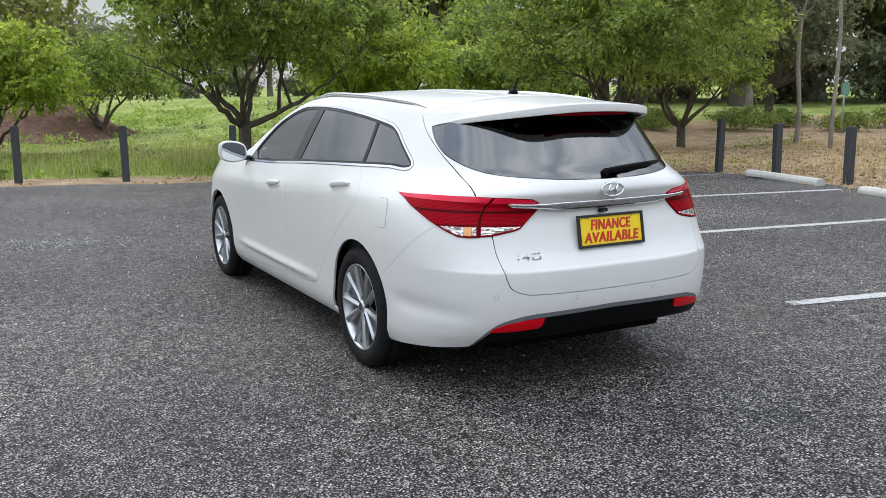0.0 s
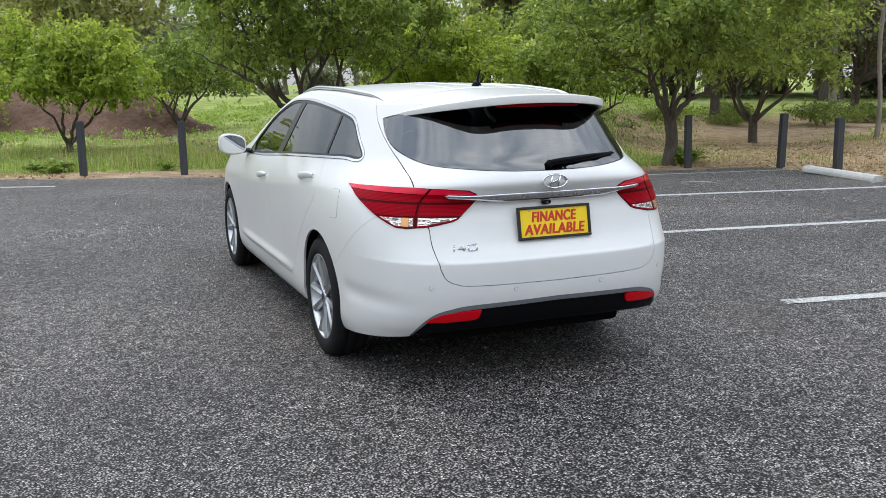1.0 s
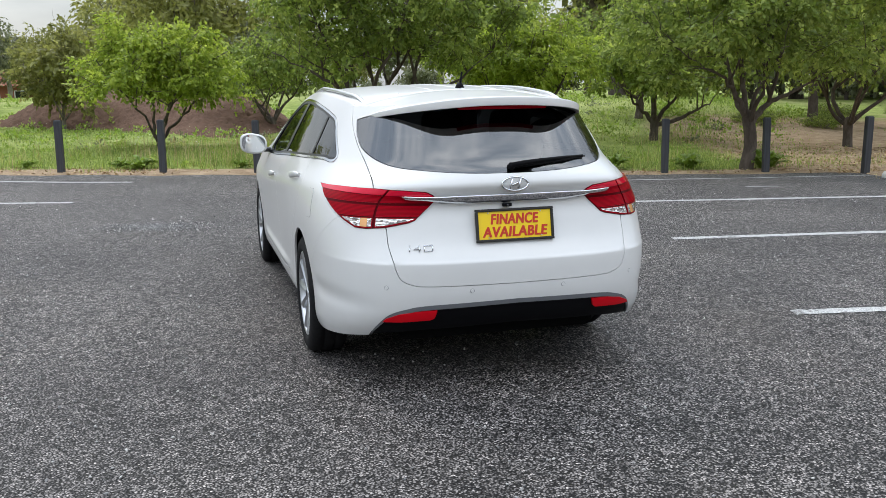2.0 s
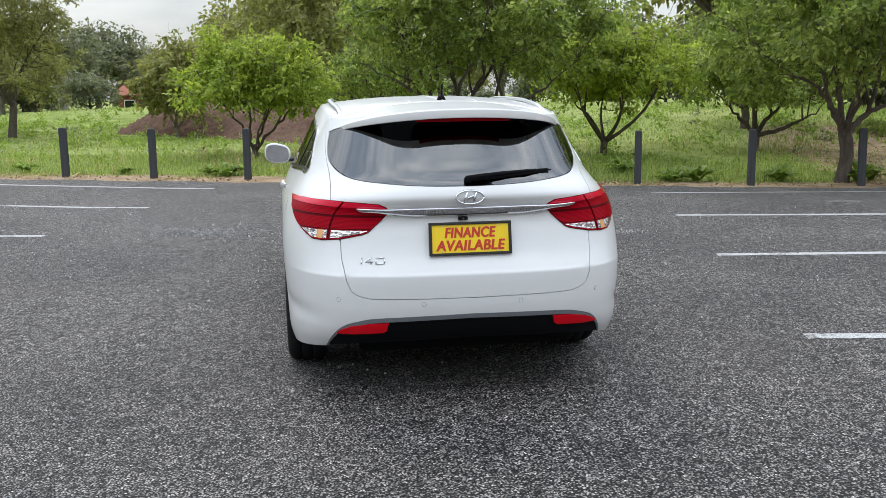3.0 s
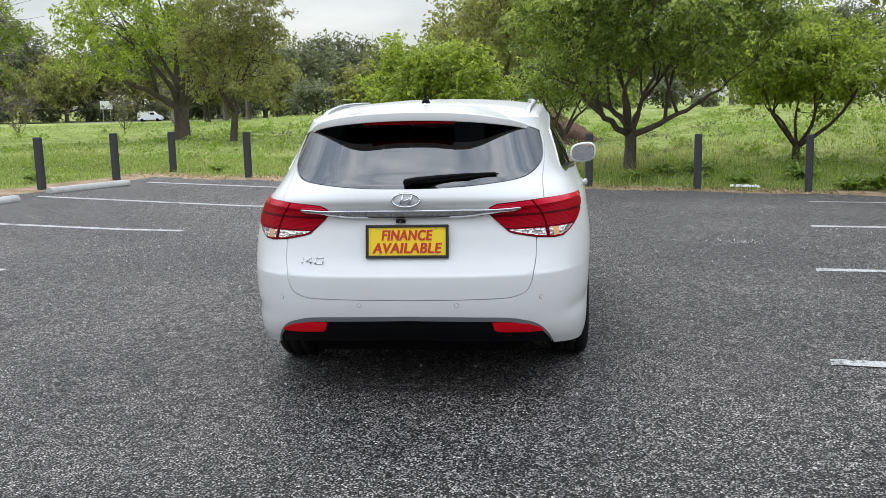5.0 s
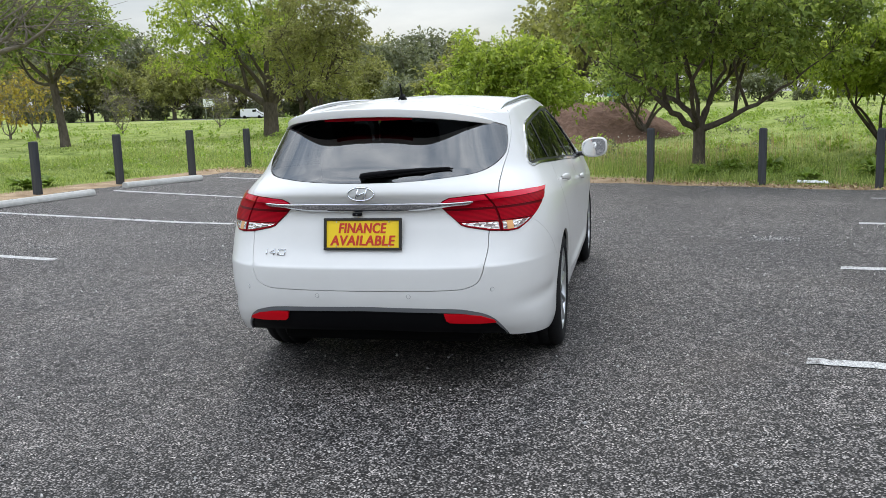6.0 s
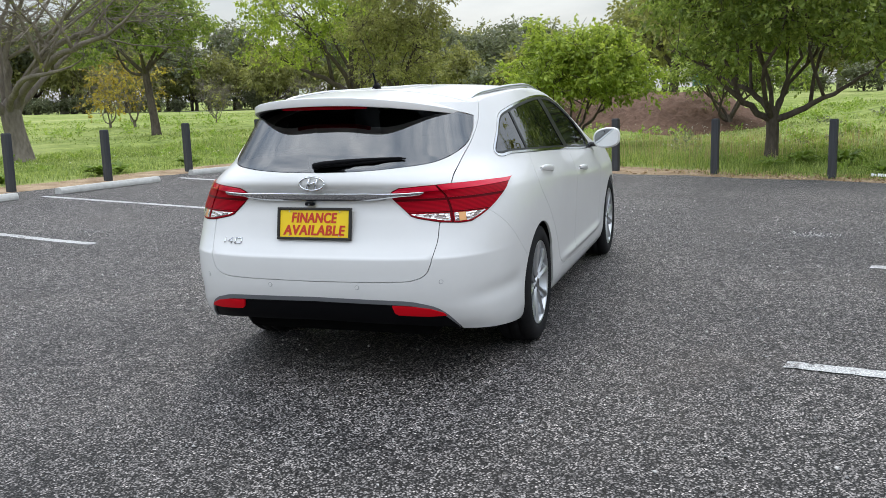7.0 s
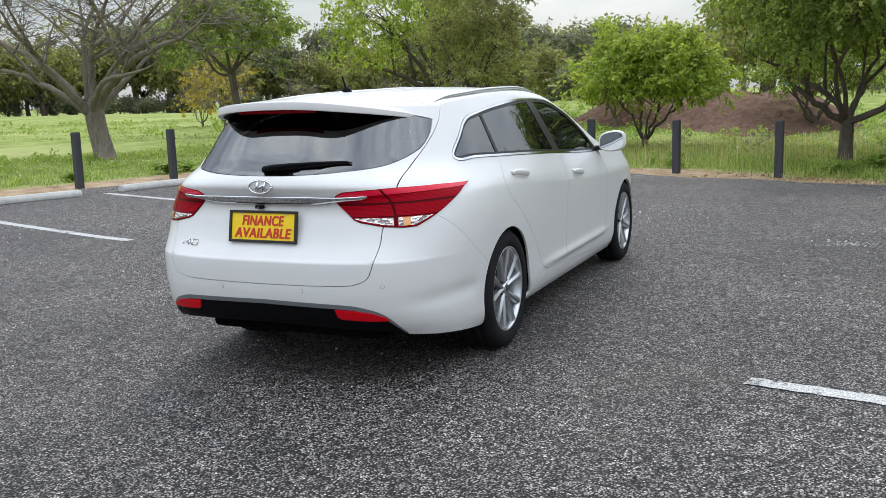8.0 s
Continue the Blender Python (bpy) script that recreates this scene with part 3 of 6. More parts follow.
def skin(name, loop, material, parent, side=1, step=0.045, off=0.0, gap=0.0014, holes=(), flange=0.012, label="", bulge=0.0):
    """A panel cut out of the skin by a loop in (a, z), with its edges turned in."""
    loops = [inset(dense(loop, step * 0.6), gap)] + [inset(dense(h, step * 0.6), -gap) for h in holes]
    pts, edges = [], []
    for lp in loops:
        b = len(pts)
        pts += list(lp)
        edges += [(b + i, b + (i + 1) % len(lp)) for i in range(len(lp))]
    lo, hi = loops[0].min(0), loops[0].max(0)
    gx, gz = np.meshgrid(np.arange(lo[0] + step / 2, hi[0], step), np.arange(lo[1] + step / 6, hi[1], step * 0.34), indexing="ij")
    g = np.stack([gx.ravel(), gz.ravel()], 1)
    if len(g):
        keep = inside(g, loops[0])
        for h in loops[1:]:
            keep &= ~inside(g, h)
        g = g[keep]
    if len(g):
        edge_pts = np.array(pts)
        far = np.array([np.min(np.sum((edge_pts - q) ** 2, 1)) for q in g]) > (step * 0.22) ** 2
        g = g[far]
    allp = [Vector((float(p[0]), float(p[1]))) for p in pts] + [Vector((float(p[0]), float(p[1]))) for p in g]
    res = bpy_cdt(allp, edges)
    vc = np.array([(v.x, v.y) for v in res[0]])
    tris = [f for f in res[2] if len(f) == 3]
    cen = np.array([vc[list(f)].mean(0) for f in tris])
    ok = inside(cen, loops[0])
    for h in loops[1:]:
        ok &= ~inside(cen, h)
    tris = [f for f, k in zip(tris, ok) if k]
    nor = skin_normal(vc[:, 0], vc[:, 1])
    pos = S(vc[:, 0], vc[:, 1]) + nor * off
    if bulge:
        ed = np.array(loops[0])
        dist = np.sqrt(np.array([np.min(np.sum((ed - q) ** 2, 1)) for q in vc]))
        pos = pos + nor * (bulge * np.sqrt(np.clip(dist / 0.04, 0, 1)))[:, None]
    verts, norms, faces = list(pos), list(nor), []
    for f in tris:
        a, b, c = (pos[i] for i in f)
        faces.append(tuple(f) if np.dot(np.cross(b - a, c - a), nor[f[0]]) > 0 else (f[0], f[2], f[1]))
    count = {}
    for f in faces:
        for i in range(3):
            e = (f[i], f[(i + 1) % 3])
            count[e] = count.get(e, 0) + 1
    for (i, j) in [e for e in count if (e[1], e[0]) not in count]:
        b = len(verts)
        along = pos[j] - pos[i]
        side_n = np.cross(along, nor[i])
        side_n = side_n / max(np.linalg.norm(side_n), 1e-9)
        verts += [pos[i], pos[j], pos[j] - nor[j] * flange, pos[i] - nor[i] * flange]
        norms += [side_n] * 4
        faces.append((b + 1, b, b + 3, b + 2))
    v, nn = np.array(verts), np.array(norms)
    if side < 0:
        v = v * np.array([-1, 1, 1])
        nn = nn * np.array([-1, 1, 1])
        faces = [tuple(reversed(f)) for f in faces]
    ob = mesh_ob(name, v, faces, material, parent, True, label)
    ob.data.normals_split_custom_set_from_vertices([tuple(map(float, q)) for q in nn])
    return ob


def bpy_cdt(points, edges):
    from mathutils.geometry import delaunay_2d_cdt
    r = delaunay_2d_cdt(points, edges, [], 0, 1e-6)
    return r[0], r[1], r[2]


def mirror(loop):
    return [(-3.2 - a, z) for a, z in loop]


def arch(cy, r, lo, hi, n=22):
    """The wheel-arch line from angle lo to hi, in degrees from the rear horizontal over the top."""
    return [(cy - r * math.cos(radians(lo + (hi - lo) * k / n)), 0.32 + r * math.sin(radians(lo + (hi - lo) * k / n))) for k in range(n + 1)]


# seam lines in (a, z)
GATE = smooth_line(((-0.30, 1.348), (-0.350, 1.310), (-0.431, 1.245), (-0.631, 1.112), (-0.840, 0.972), (-0.975, 0.830), (-1.002, 0.700), (-1.018, 0.610)), 5)
GATE_LOW = smooth_line(((-1.018, 0.610), (-1.040, 0.562), (-1.090, 0.536), (-1.180, 0.527), (-1.6, 0.522)), 5)
B_SEAM = smooth_line(((-0.285, 0.5196), (-0.49, 0.663), (-0.70, 0.806), (-0.78, 0.840)), 4)
DLO_BACK = smooth_line(((0.068, 1.046), (-0.20, 1.056), (-0.345, 1.052), (-0.405, 1.066), (-0.395, 1.105), (-0.262, 1.180), (-0.108, 1.256), (-0.03, 1.278)), 6)
DLO_TOP = smooth_line(((-0.03, 1.278), (0.15, 1.302), (0.342, 1.322), (0.70, 1.346), (1.118, 1.350), (1.40, 1.328), (1.69, 1.235), (1.89, 1.105), (2.03, 0.965)), 6)
BELT = [(0.068, 1.046), (0.45, 1.030), (0.80, 1.012), (1.07, 0.995), (1.50, 0.966), (2.03, 0.945)]
DOOR_BACK = smooth_line(((0.068, 1.046), (0.030, 0.985), (-0.005, 0.905), (0.06, 0.82), (0.205, 0.716), (0.40, 0.565), (0.53, 0.43), (0.600, 0.345), (0.70, 0.312)), 5)
DOOR_LOW = [(0.70, 0.312), (0.83, 0.300), (1.10, 0.285), (1.60, 0.258), (2.10, 0.232)]
R_ARCH = 0.348
SILL_BACK = (0.334, 0.225)

roof_edge = [(a, float(edge_z(a))) for a in np.arange(2.33, -0.31, -0.06)]
for side in (1, -1):
    low_arch = arch(0, R_ARCH, 35, 164)
    outline = ([p for p in GATE if p[1] > 0.80] + [(-0.985, 0.797), (-0.90, 0.80)] + list(reversed(B_SEAM)) + low_arch + [(0.40, 0.222), (0.52, 0.260), (0.62, 0.290), (0.70, 0.308)]
               + list(reversed(DOOR_BACK))[1:] + list(DLO_BACK)[1:] + list(DLO_TOP)[1:] + [(2.10, 0.955)] + roof_edge)
    skin("body_side", outline, "white_paint", CAR, side, gap=0.0009, label="white painted rear quarter and window frame")
    skin("rear_door", list(DOOR_BACK) + DOOR_LOW[1:3] + [(1.085, 0.60), (1.07, 0.995)] + [(0.80, 1.012), (0.45, 1.030)], "white_paint", CAR, side)
    skin("front_door", [(1.07, 0.995), (1.085, 0.60), (1.10, 0.285), (1.60, 0.258), (2.10, 0.232), (2.16, 0.45), (2.15, 0.70), (2.08, 0.90), (2.03, 0.945), (1.50, 0.966)],
         "white_paint", CAR, side)
    fr = arch(2.77, R_ARCH, 15, 165)
    skin("front_wing", [(2.10, 0.955), (2.08, 0.90), (2.15, 0.70), (2.16, 0.45), (2.10, 0.232), (2.42, 0.225)] + fr[:-1] + [(3.12, 0.50), (3.30, 0.62)]
         + [(a, float(edge_z(a))) for a in np.arange(3.32, 2.3, -0.1)], "white_paint", CAR, side)
    skin("sill", [(0.70, 0.308), (0.62, 0.290), (0.52, 0.260), (0.40, 0.222), (0.36, 0.205), (0.38, 0.175), (2.40, 0.165), (2.43, 0.19), (2.42, 0.225), (2.10, 0.232), (1.60, 0.258), (1.10, 0.285), (0.83, 0.300)],
         "white_paint", CAR, side)
    flap = smooth_loop(((-0.262, 0.915), (-0.30, 0.918), (-0.345, 0.918), (-0.366, 0.902), (-0.374, 0.850), (-0.378, 0.795), (-0.362, 0.778), (-0.315, 0.775), (-0.268, 0.773), (-0.250, 0.788), (-0.244, 0.845), (-0.246, 0.898)), 5)
    if side < 0:
        skin("flap_seam", flap, "seam_dark", CAR, side, 0.02, 0.0004, -0.0006, flange=0.003)
        skin("fuel_flap", flap, "white_paint", CAR, side, 0.02, 0.0014, 0.0006, flange=0.001)

# tailgate with its glass opening, across the middle
GLASS = smooth_line(((-0.468, 1.266), (-0.535, 1.196), (-0.645, 1.127), (-0.848, 1.067), (-1.10, 1.045), (-1.35, 1.034), (-1.6, 1.031)), 6)
GLASS_TOP = [(-1.6, 1.345), (-1.2, 1.340), (-0.9, 1.325), (-0.66, 1.295), (-0.54, 1.278)]
half_gate = [p for p in GATE if p[1] < 1.335] + list(GATE_LOW)[1:]
gate_loop = half_gate + list(reversed(mirror(half_gate)))[1:] + [(-2.3, 1.345), (-1.6, 1.362), (-0.9, 1.345)]
glass_loop = list(GLASS) + list(reversed(mirror(GLASS)))[1:] + list(mirror(list(reversed(GLASS_TOP)))) + GLASS_TOP[1:]
skin("tailgate", gate_loop, "white_paint", CAR, 1, 0.04, gap=0.0030, holes=[glass_loop], label="white tailgate")
skin("rear_window", glass_loop, "privacy_glass", CAR, 1, 0.05, off=-0.003, gap=0.001, flange=0.003, label="dark tinted rear window")

# bumper cover
BLACK = smooth_line(((-0.905, 0.270), (-0.935, 0.330), (-0.985, 0.388), (-1.06, 0.420), (-1.182, 0.438), (-1.6, 0.446)), 5)
rear_arch = arch(0, R_ARCH, -19, 35, 14)
half_b = list(reversed(GATE_LOW)) + [p for p in reversed(GATE) if 0.615 < p[1] < 0.80] + [(-0.985, 0.797), (-0.90, 0.80)] + list(reversed(B_SEAM)) + list(reversed(rear_arch))[1:] + [(-0.36, 0.196), (-0.50, 0.212), (-0.75, 0.245)] + list(BLACK)
bl = half_b + list(reversed(mirror(half_b)))[1:-1]
skin("rear_bumper", bl, "white_paint", CAR, 1, 0.04, gap=0.0004, label="white rear bumper cover")
DIFF = list(BLACK) + list(reversed(mirror(BLACK)))[1:]
skin("bumper_insert", DIFF + [(-2.22, 0.282), (-2.05, 0.300), (-1.6, 0.312), (-1.15, 0.300), (-0.98, 0.282)], "black_plastic", CAR, 1, 0.05, off=-0.008, gap=0.0, flange=0.03, label="matt black lower bumper insert")
strip = list(BLACK[2:]) + list(reversed(mirror(BLACK[2:])))[1:]
strip_in = [(a, z - 0.022) for a, z in strip]
skin("insert_trim", strip + list(reversed(strip_in)), "grey_trim", CAR, 1, 0.04, off=0.001, gap=0.001, flange=0.012, label="dark grey bumper trim strip")
for side in (1, -1):
    refl = [(-1.195, 0.412), (-1.10, 0.408), (-1.03, 0.396), (-0.975, 0.372), (-0.962, 0.356), (-1.04, 0.357), (-1.17, 0.366), (-1.185, 0.376)]
    skin("reflector", refl, "reflector_red", CAR, side, 0.03, off=0.004, gap=0, flange=0.015, label="long red rear reflector")

# front end
frontb = [(3.30, 0.62), (3.12, 0.50), (3.10, 0.40)] + [(3.106, 0.23), (3.4, 0.19), (4.2, 0.18)]
full = frontb + [(8.4 - a, z) for a, z in reversed(frontb)]
top = [(a, float(edge_z(min(a, 8.4 - a)))) for a in np.arange(8.4 - 3.32, 3.31, -0.1)]
skin("front_bumper", full + top, "white_paint", CAR, 1, 0.08)

# tail lamps
LAMP = [(-0.410, 0.956), (-0.52, 0.958), (-0.625, 0.962), (-0.74, 0.964), (-0.86, 0.966), (-1.00, 0.962), (-1.115, 0.955), (-1.160, 0.940), (-1.192, 0.920), (-1.165, 0.880), (-1.115, 0.822), (-1.09, 0.812), (-0.99, 0.791), (-0.90, 0.783),
        (-0.845, 0.786), (-0.775, 0.815), (-0.64, 0.876), (-0.50, 0.930)]


def lamp_cut(poly, a_lo, a_hi, z_lo, z_hi):
    """Clips a loop to a box in (a, z)."""
    def clip(pts, k, lim, sign):
        out = []
        for i, p in enumerate(pts):
            q = pts[(i + 1) % len(pts)]
            pi, qi = sign * (p[k] - lim) >= 0, sign * (q[k] - lim) >= 0
            if pi:
                out.append(p)
            if pi != qi:
                t = (lim - p[k]) / (q[k] - p[k])
                out.append((p[0] + (q[0] - p[0]) * t, p[1] + (q[1] - p[1]) * t))
        return out
    for k, lim, sign in ((0, a_lo, 1), (0, a_hi, -1), (1, z_lo, 1), (1, z_hi, -1)):
        poly = clip(poly, k, lim, sign)
    return poly


SPLIT = -0.935
for side in (1, -1):
    lamp = skin("tail_lamp", LAMP, "lamp_red_deep", CAR, side, 0.03, off=0.003, gap=0.0, flange=0.012, label="red wrap-round tail lamp with clear lower lens")
    inner = [tuple(p) for p in inset(dense(LAMP, 0.03), 0.0025)]
    for lo, hi in ((-1.4, SPLIT - 0.006), (SPLIT + 0.006, 0.0)):
        # top band of the lens, painted brighter as a sky highlight
        skin("upper_lens_highlight", lamp_cut(inner, lo, hi, 0.938, 1.1), "lamp_red_highlight", lamp, side, 0.02, off=0.009, gap=0, flange=0.008)
        skin("red_lens", lamp_cut(inner, lo, hi, 0.901, 0.936), "lamp_red", lamp, side, 0.02, off=0.008, gap=0, flange=0.008)
        skin("dark_band", lamp_cut(inner, lo, hi, 0.890, 0.901), "lamp_red_deep", lamp, side, 0.02, off=0.006, gap=0, flange=0.006)
        skin("red_lens", lamp_cut(inner, lo, hi, 0.838, 0.890), "lamp_red", lamp, side, 0.02, off=0.008, gap=0, flange=0.008)
    for lo, hi in ((-1.4, SPLIT - 0.006), (SPLIT + 0.006, 0.0)):
        skin("lower_rim", lamp_cut(inner, lo, hi, 0.70, 0.8345), "lamp_red", lamp, side, 0.02, off=0.0055, gap=0, flange=0.006)
    clear = [tuple(p) for p in inset(dense(LAMP, 0.03), 0.0085)]
    skin("clear_lens", lamp_cut(clear, -1.4, SPLIT - 0.010, 0.70, 0.830), "lamp_bowl", lamp, side, 0.02, off=0.0075, gap=0, flange=0.004, label="clear reversing lens")
    skin("clear_lens", lamp_cut(clear, SPLIT + 0.010, -0.906, 0.70, 0.830), "lamp_bowl", lamp, side, 0.02, off=0.0075, gap=0, flange=0.004, label="clear indicator lens")
    skin("indicator_lens", lamp_cut(clear, -0.905, -0.872, 0.70, 0.830), "lamp_amber", lamp, side, 0.02, off=0.0075, gap=0, flange=0.004, label="pale amber bulb lens")
    skin("clear_lens", lamp_cut(clear, -0.871, 0.0, 0.70, 0.830), "lamp_bowl", lamp, side, 0.02, off=0.0075, gap=0, flange=0.004)

# chrome garnish across the tailgate, its ends lying on the lamps
def ribbon(name, rows, material, parent, label=""):
    """A rounded bar on the skin; rows of a, z, half height and depth."""
    verts, faces, n = [], [], 12
    for a, z, hh, dp in rows:
        p, q = on_skin(a, z), Vector(skin_normal(a, z))
        for k in range(n):
            an = 2 * math.pi * k / n
            cz, cd = math.sin(an), math.cos(an)
            verts.append(p + q * (0.004 + dp * (0.5 + 0.5 * math.cos(an - 1.0))) + Vector((0, 0, hh * (abs(cz) ** 0.7) * (1 if cz > 0 else -1))))
    for r in range(len(rows) - 1):
        for k in range(n):
            faces.append((r * n + k, r * n + (k + 1) % n, (r + 1) * n + (k + 1) % n, (r + 1) * n + k))
    faces += [tuple(range(n)), tuple(range(len(rows) * n - n, len(rows) * n))]
    return mesh_ob(name, verts, faces, material, parent, True, label)


def on_skin(a, z, lift_off=0.0):
    p = S(a, z) + skin_normal(a, z) * lift_off
    return Vector((float(p[0]), float(p[1]), float(p[2])))


rows = []
for a in np.linspace(-1.02, -2.18, 59):
    e = min(abs(a + 1.02), abs(a + 2.18))
    t = min(1.0, e / 0.025) ** 0.5
    mid = ramp(e, 0.10, 0.30)
    rows.append((a, 0.931 - 0.0085 * float(mid), 0.005 + (0.0105 + 0.0095 * float(mid)) * t, 0.008 + 0.018 * t))
ribbon("tailgate_garnish", rows, "chrome", CAR, "chrome strip between the tail lamps")
# grey strip on the skin, its colour standing in for shade below the chrome
shade_strip = [(-1.2, 0.906), (-1.6, 0.902), (-2.0, 0.906), (-1.98, 0.899), (-1.6, 0.894), (-1.22, 0.899)]
skin("garnish_shade", shade_strip, "grey_trim", CAR, 1, 0.03, off=0.006, gap=0, flange=0.008, label="grey strip drawn as shade under the chrome strip")
bm = box(0.045, 0.02, 0.016, (-0.03, -1.006, 0.882), 0.004)
cm = part("rear_camera", bm, "black_plastic", CAR)
bm = bmesh.new()
bmesh.ops.create_uvsphere(bm, u_segments=10, v_segments=8, radius=0.006, matrix=Matrix.Translation((-0.03, -1.017, 0.880)))
part("lens", bm, "camera_lens", cm, smooth=True)

# ---- roof, spoiler, windscreen and bonnet
roof_z = curve(-0.95, 1.374, -0.80, 1.383, -0.70, 1.389, -0.45, 1.404, 0.0, 1.424, 0.6, 1.438, 1.0, 1.434, 1.3, 1.402, 1.6, 1.305, 1.9, 1.165, 2.15, 1.035, 2.3, 1.0, 2.75, 0.97, 3.3, 0.90, 3.72, 0.74)


def edge_at(y):
    a = y
    for _ in range(12):
        p = S(a, float(edge_z(a)))
        a = a + (y - float(p[1])) * 0.8
    p = S(a, float(edge_z(a)))
    return float(p[0]), float(p[2])


def top_sheet(name, y_back, y_front, nu, nv, material, label="", lower=0.0, u_max=1.0, thick=0.0, sag=0.0, taper=0.0, wedge=0.0):
    verts, faces, deep = [], [], []
    cache = {}
    for j in range(nv + 1):
        for i in range(-nu, nu + 1):
            u = i / nu * u_max
            yb = y_back(u) if callable(y_back) else y_back
            yf = y_front(u) if callable(y_front) else y_front
            y = yb + (yf - yb) * j / nv
            key = round(max(y, -0.37), 4)
            if key not in cache:
                cache[key] = edge_at(key)
            xe, ze = cache[key]
            if y < -0.37:
                xe = xe - 0.05 * (-0.37 - y)
            zc = float(roof_z(y))
            z = ze + (zc - ze) * (1 - abs(u) ** 2.4) if zc > ze else zc + (ze - zc) * abs(u) ** 3
            z = z - sag * abs(u) ** 5 * float(ramp(-y, 0.325, 0.40))
            verts.append((u * xe, y, z - lower + wedge * abs(u) ** 4))
            deep.append(thick * (1 - taper * abs(u) ** 4))
    w = 2 * nu + 1
    for j in range(nv):
        for i in range(w - 1):
            faces.append((j * w + i, j * w + i + 1, (j + 1) * w + i + 1, (j + 1) * w + i))
    if thick:
        n = len(verts)
        verts += [(x, y, z - d) for (x, y, z), d in zip(list(verts), deep)]
        rim = list(range(w)) + [w * k + w - 1 for k in range(1, nv + 1)] + [nv * w + i for i in range(w - 2, -1, -1)] + [w * k for k in range(nv - 1, 0, -1)]
        faces += [(rim[(k + 1) % len(rim)], rim[k], n + rim[k], n + rim[(k + 1) % len(rim)]) for k in range(len(rim))]
        faces += [tuple(n + q for q in reversed(f)) for f in faces[: nv * (w - 1)]]
    return mesh_ob(name, verts, faces, material, CAR, True, label)


def spoil_back(u):
    return -0.90 + 0.53 * abs(u) ** 4.6


top_sheet("roof", lambda u: -0.335 + 0.03 * abs(u) ** 3, 1.30, 18, 30, "white_paint", "white roof with faint ribs", thick=0.012)
spoiler = top_sheet("spoiler", spoil_back, lambda u: -0.342 + 0.03 * abs(u) ** 3, 24, 10, "white_paint", "white spoiler lip over the rear window", thick=0.040, sag=0.030, taper=0.55)
bv = spoiler.modifiers.new("round", "BEVEL")
bv.width, bv.segments, bv.limit_method, bv.angle_limit = 0.012, 3, "ANGLE", radians(50)
top_sheet("spoiler_underside", lambda u: spoil_back(u) + 0.045, lambda u: -0.40 + 0.03 * abs(u) ** 3, 20, 6, "black_plastic", "black underside of the spoiler", lower=0.046, u_max=0.97, sag=0.030, wedge=0.022)
top_sheet("windscreen", 1.31, 2.12, 10, 12, "tinted_glass", "tinted windscreen", lower=0.004, u_max=0.97)
top_sheet("bonnet", 2.16, lambda u: 3.66 - 0.55 * abs(u) ** 2.4, 12, 14, "white_paint", thick=0.012)
for x in (-0.36, -0.18, 0.0, 0.18, 0.36):
    pts = [(x * (1 - 0.06 * abs(y)), y, float(roof_z(y)) - 0.075 * abs(x) ** 2.4 / 0.6 ** 2.4 - 0.0015) for y in np.linspace(-0.25, 1.1, 14)]
    tube("roof_rib", pts, 0.0045, "white_paint", CAR, 6)
bm = box(0.44, 0.02, 0.018, (0, -0.858, 1.329), 0.004)
part("high_stop_lamp", bm, "lamp_red", CAR, "dark red high stop lamp under the spoiler")

# roof rails: a silver bar lying along each roof edge
for side in (1, -1):
    pts, rad = [], []
    for k, y in enumerate(np.linspace(-0.27, 1.38, 26)):
        xe, ze = edge_at(float(y))
        t = k / 25
        up = 0.013 * min(1, 4.5 * t * (1 - t) * 2.2)
        pts.append((side * (xe - 0.060 + 0.012 * t), y, ze + 0.010 + up))
    v, f = tube_rows(pts, [0.6] * len(pts), 8)
    out = []
    for i, p in enumerate(pts):
        for k in range(8):
            an = 2 * math.pi * k / 8
            out.append((p[0] + 0.015 * math.cos(an), p[1], p[2] + 0.011 * math.sin(an)))
    mesh_ob("roof_rail", out, f, "satin_metal", CAR, True, "silver roof rail")

# antenna
bm = bmesh.new()
bmesh.ops.create_cone(bm, cap_ends=True, segments=16, radius1=0.034, radius2=0.014, depth=0.034, matrix=Matrix.Translation((0, -0.17, 1.432)) @ Matrix.Diagonal((0.75, 1.3, 1, 1)))
aer = part("antenna", bm, "black_plastic", CAR, "short black roof antenna", True)
tube("mast", [(0, -0.18, 1.44), (0, -0.197, 1.47), (0, -0.215, 1.502)], [0.0065, 0.0055, 0.005], "black_plastic", aer, 8)

# ---- side windows
def dlo(lo, hi, trim=0.0):
    ring = list(DLO_BACK) + list(DLO_TOP)[1:] + list(reversed(BELT))[0:-1]
    ring = [tuple(p) for p in inset(dense(ring, 0.04), trim)]
    return lamp_cut(ring, lo, hi, 0, 2)


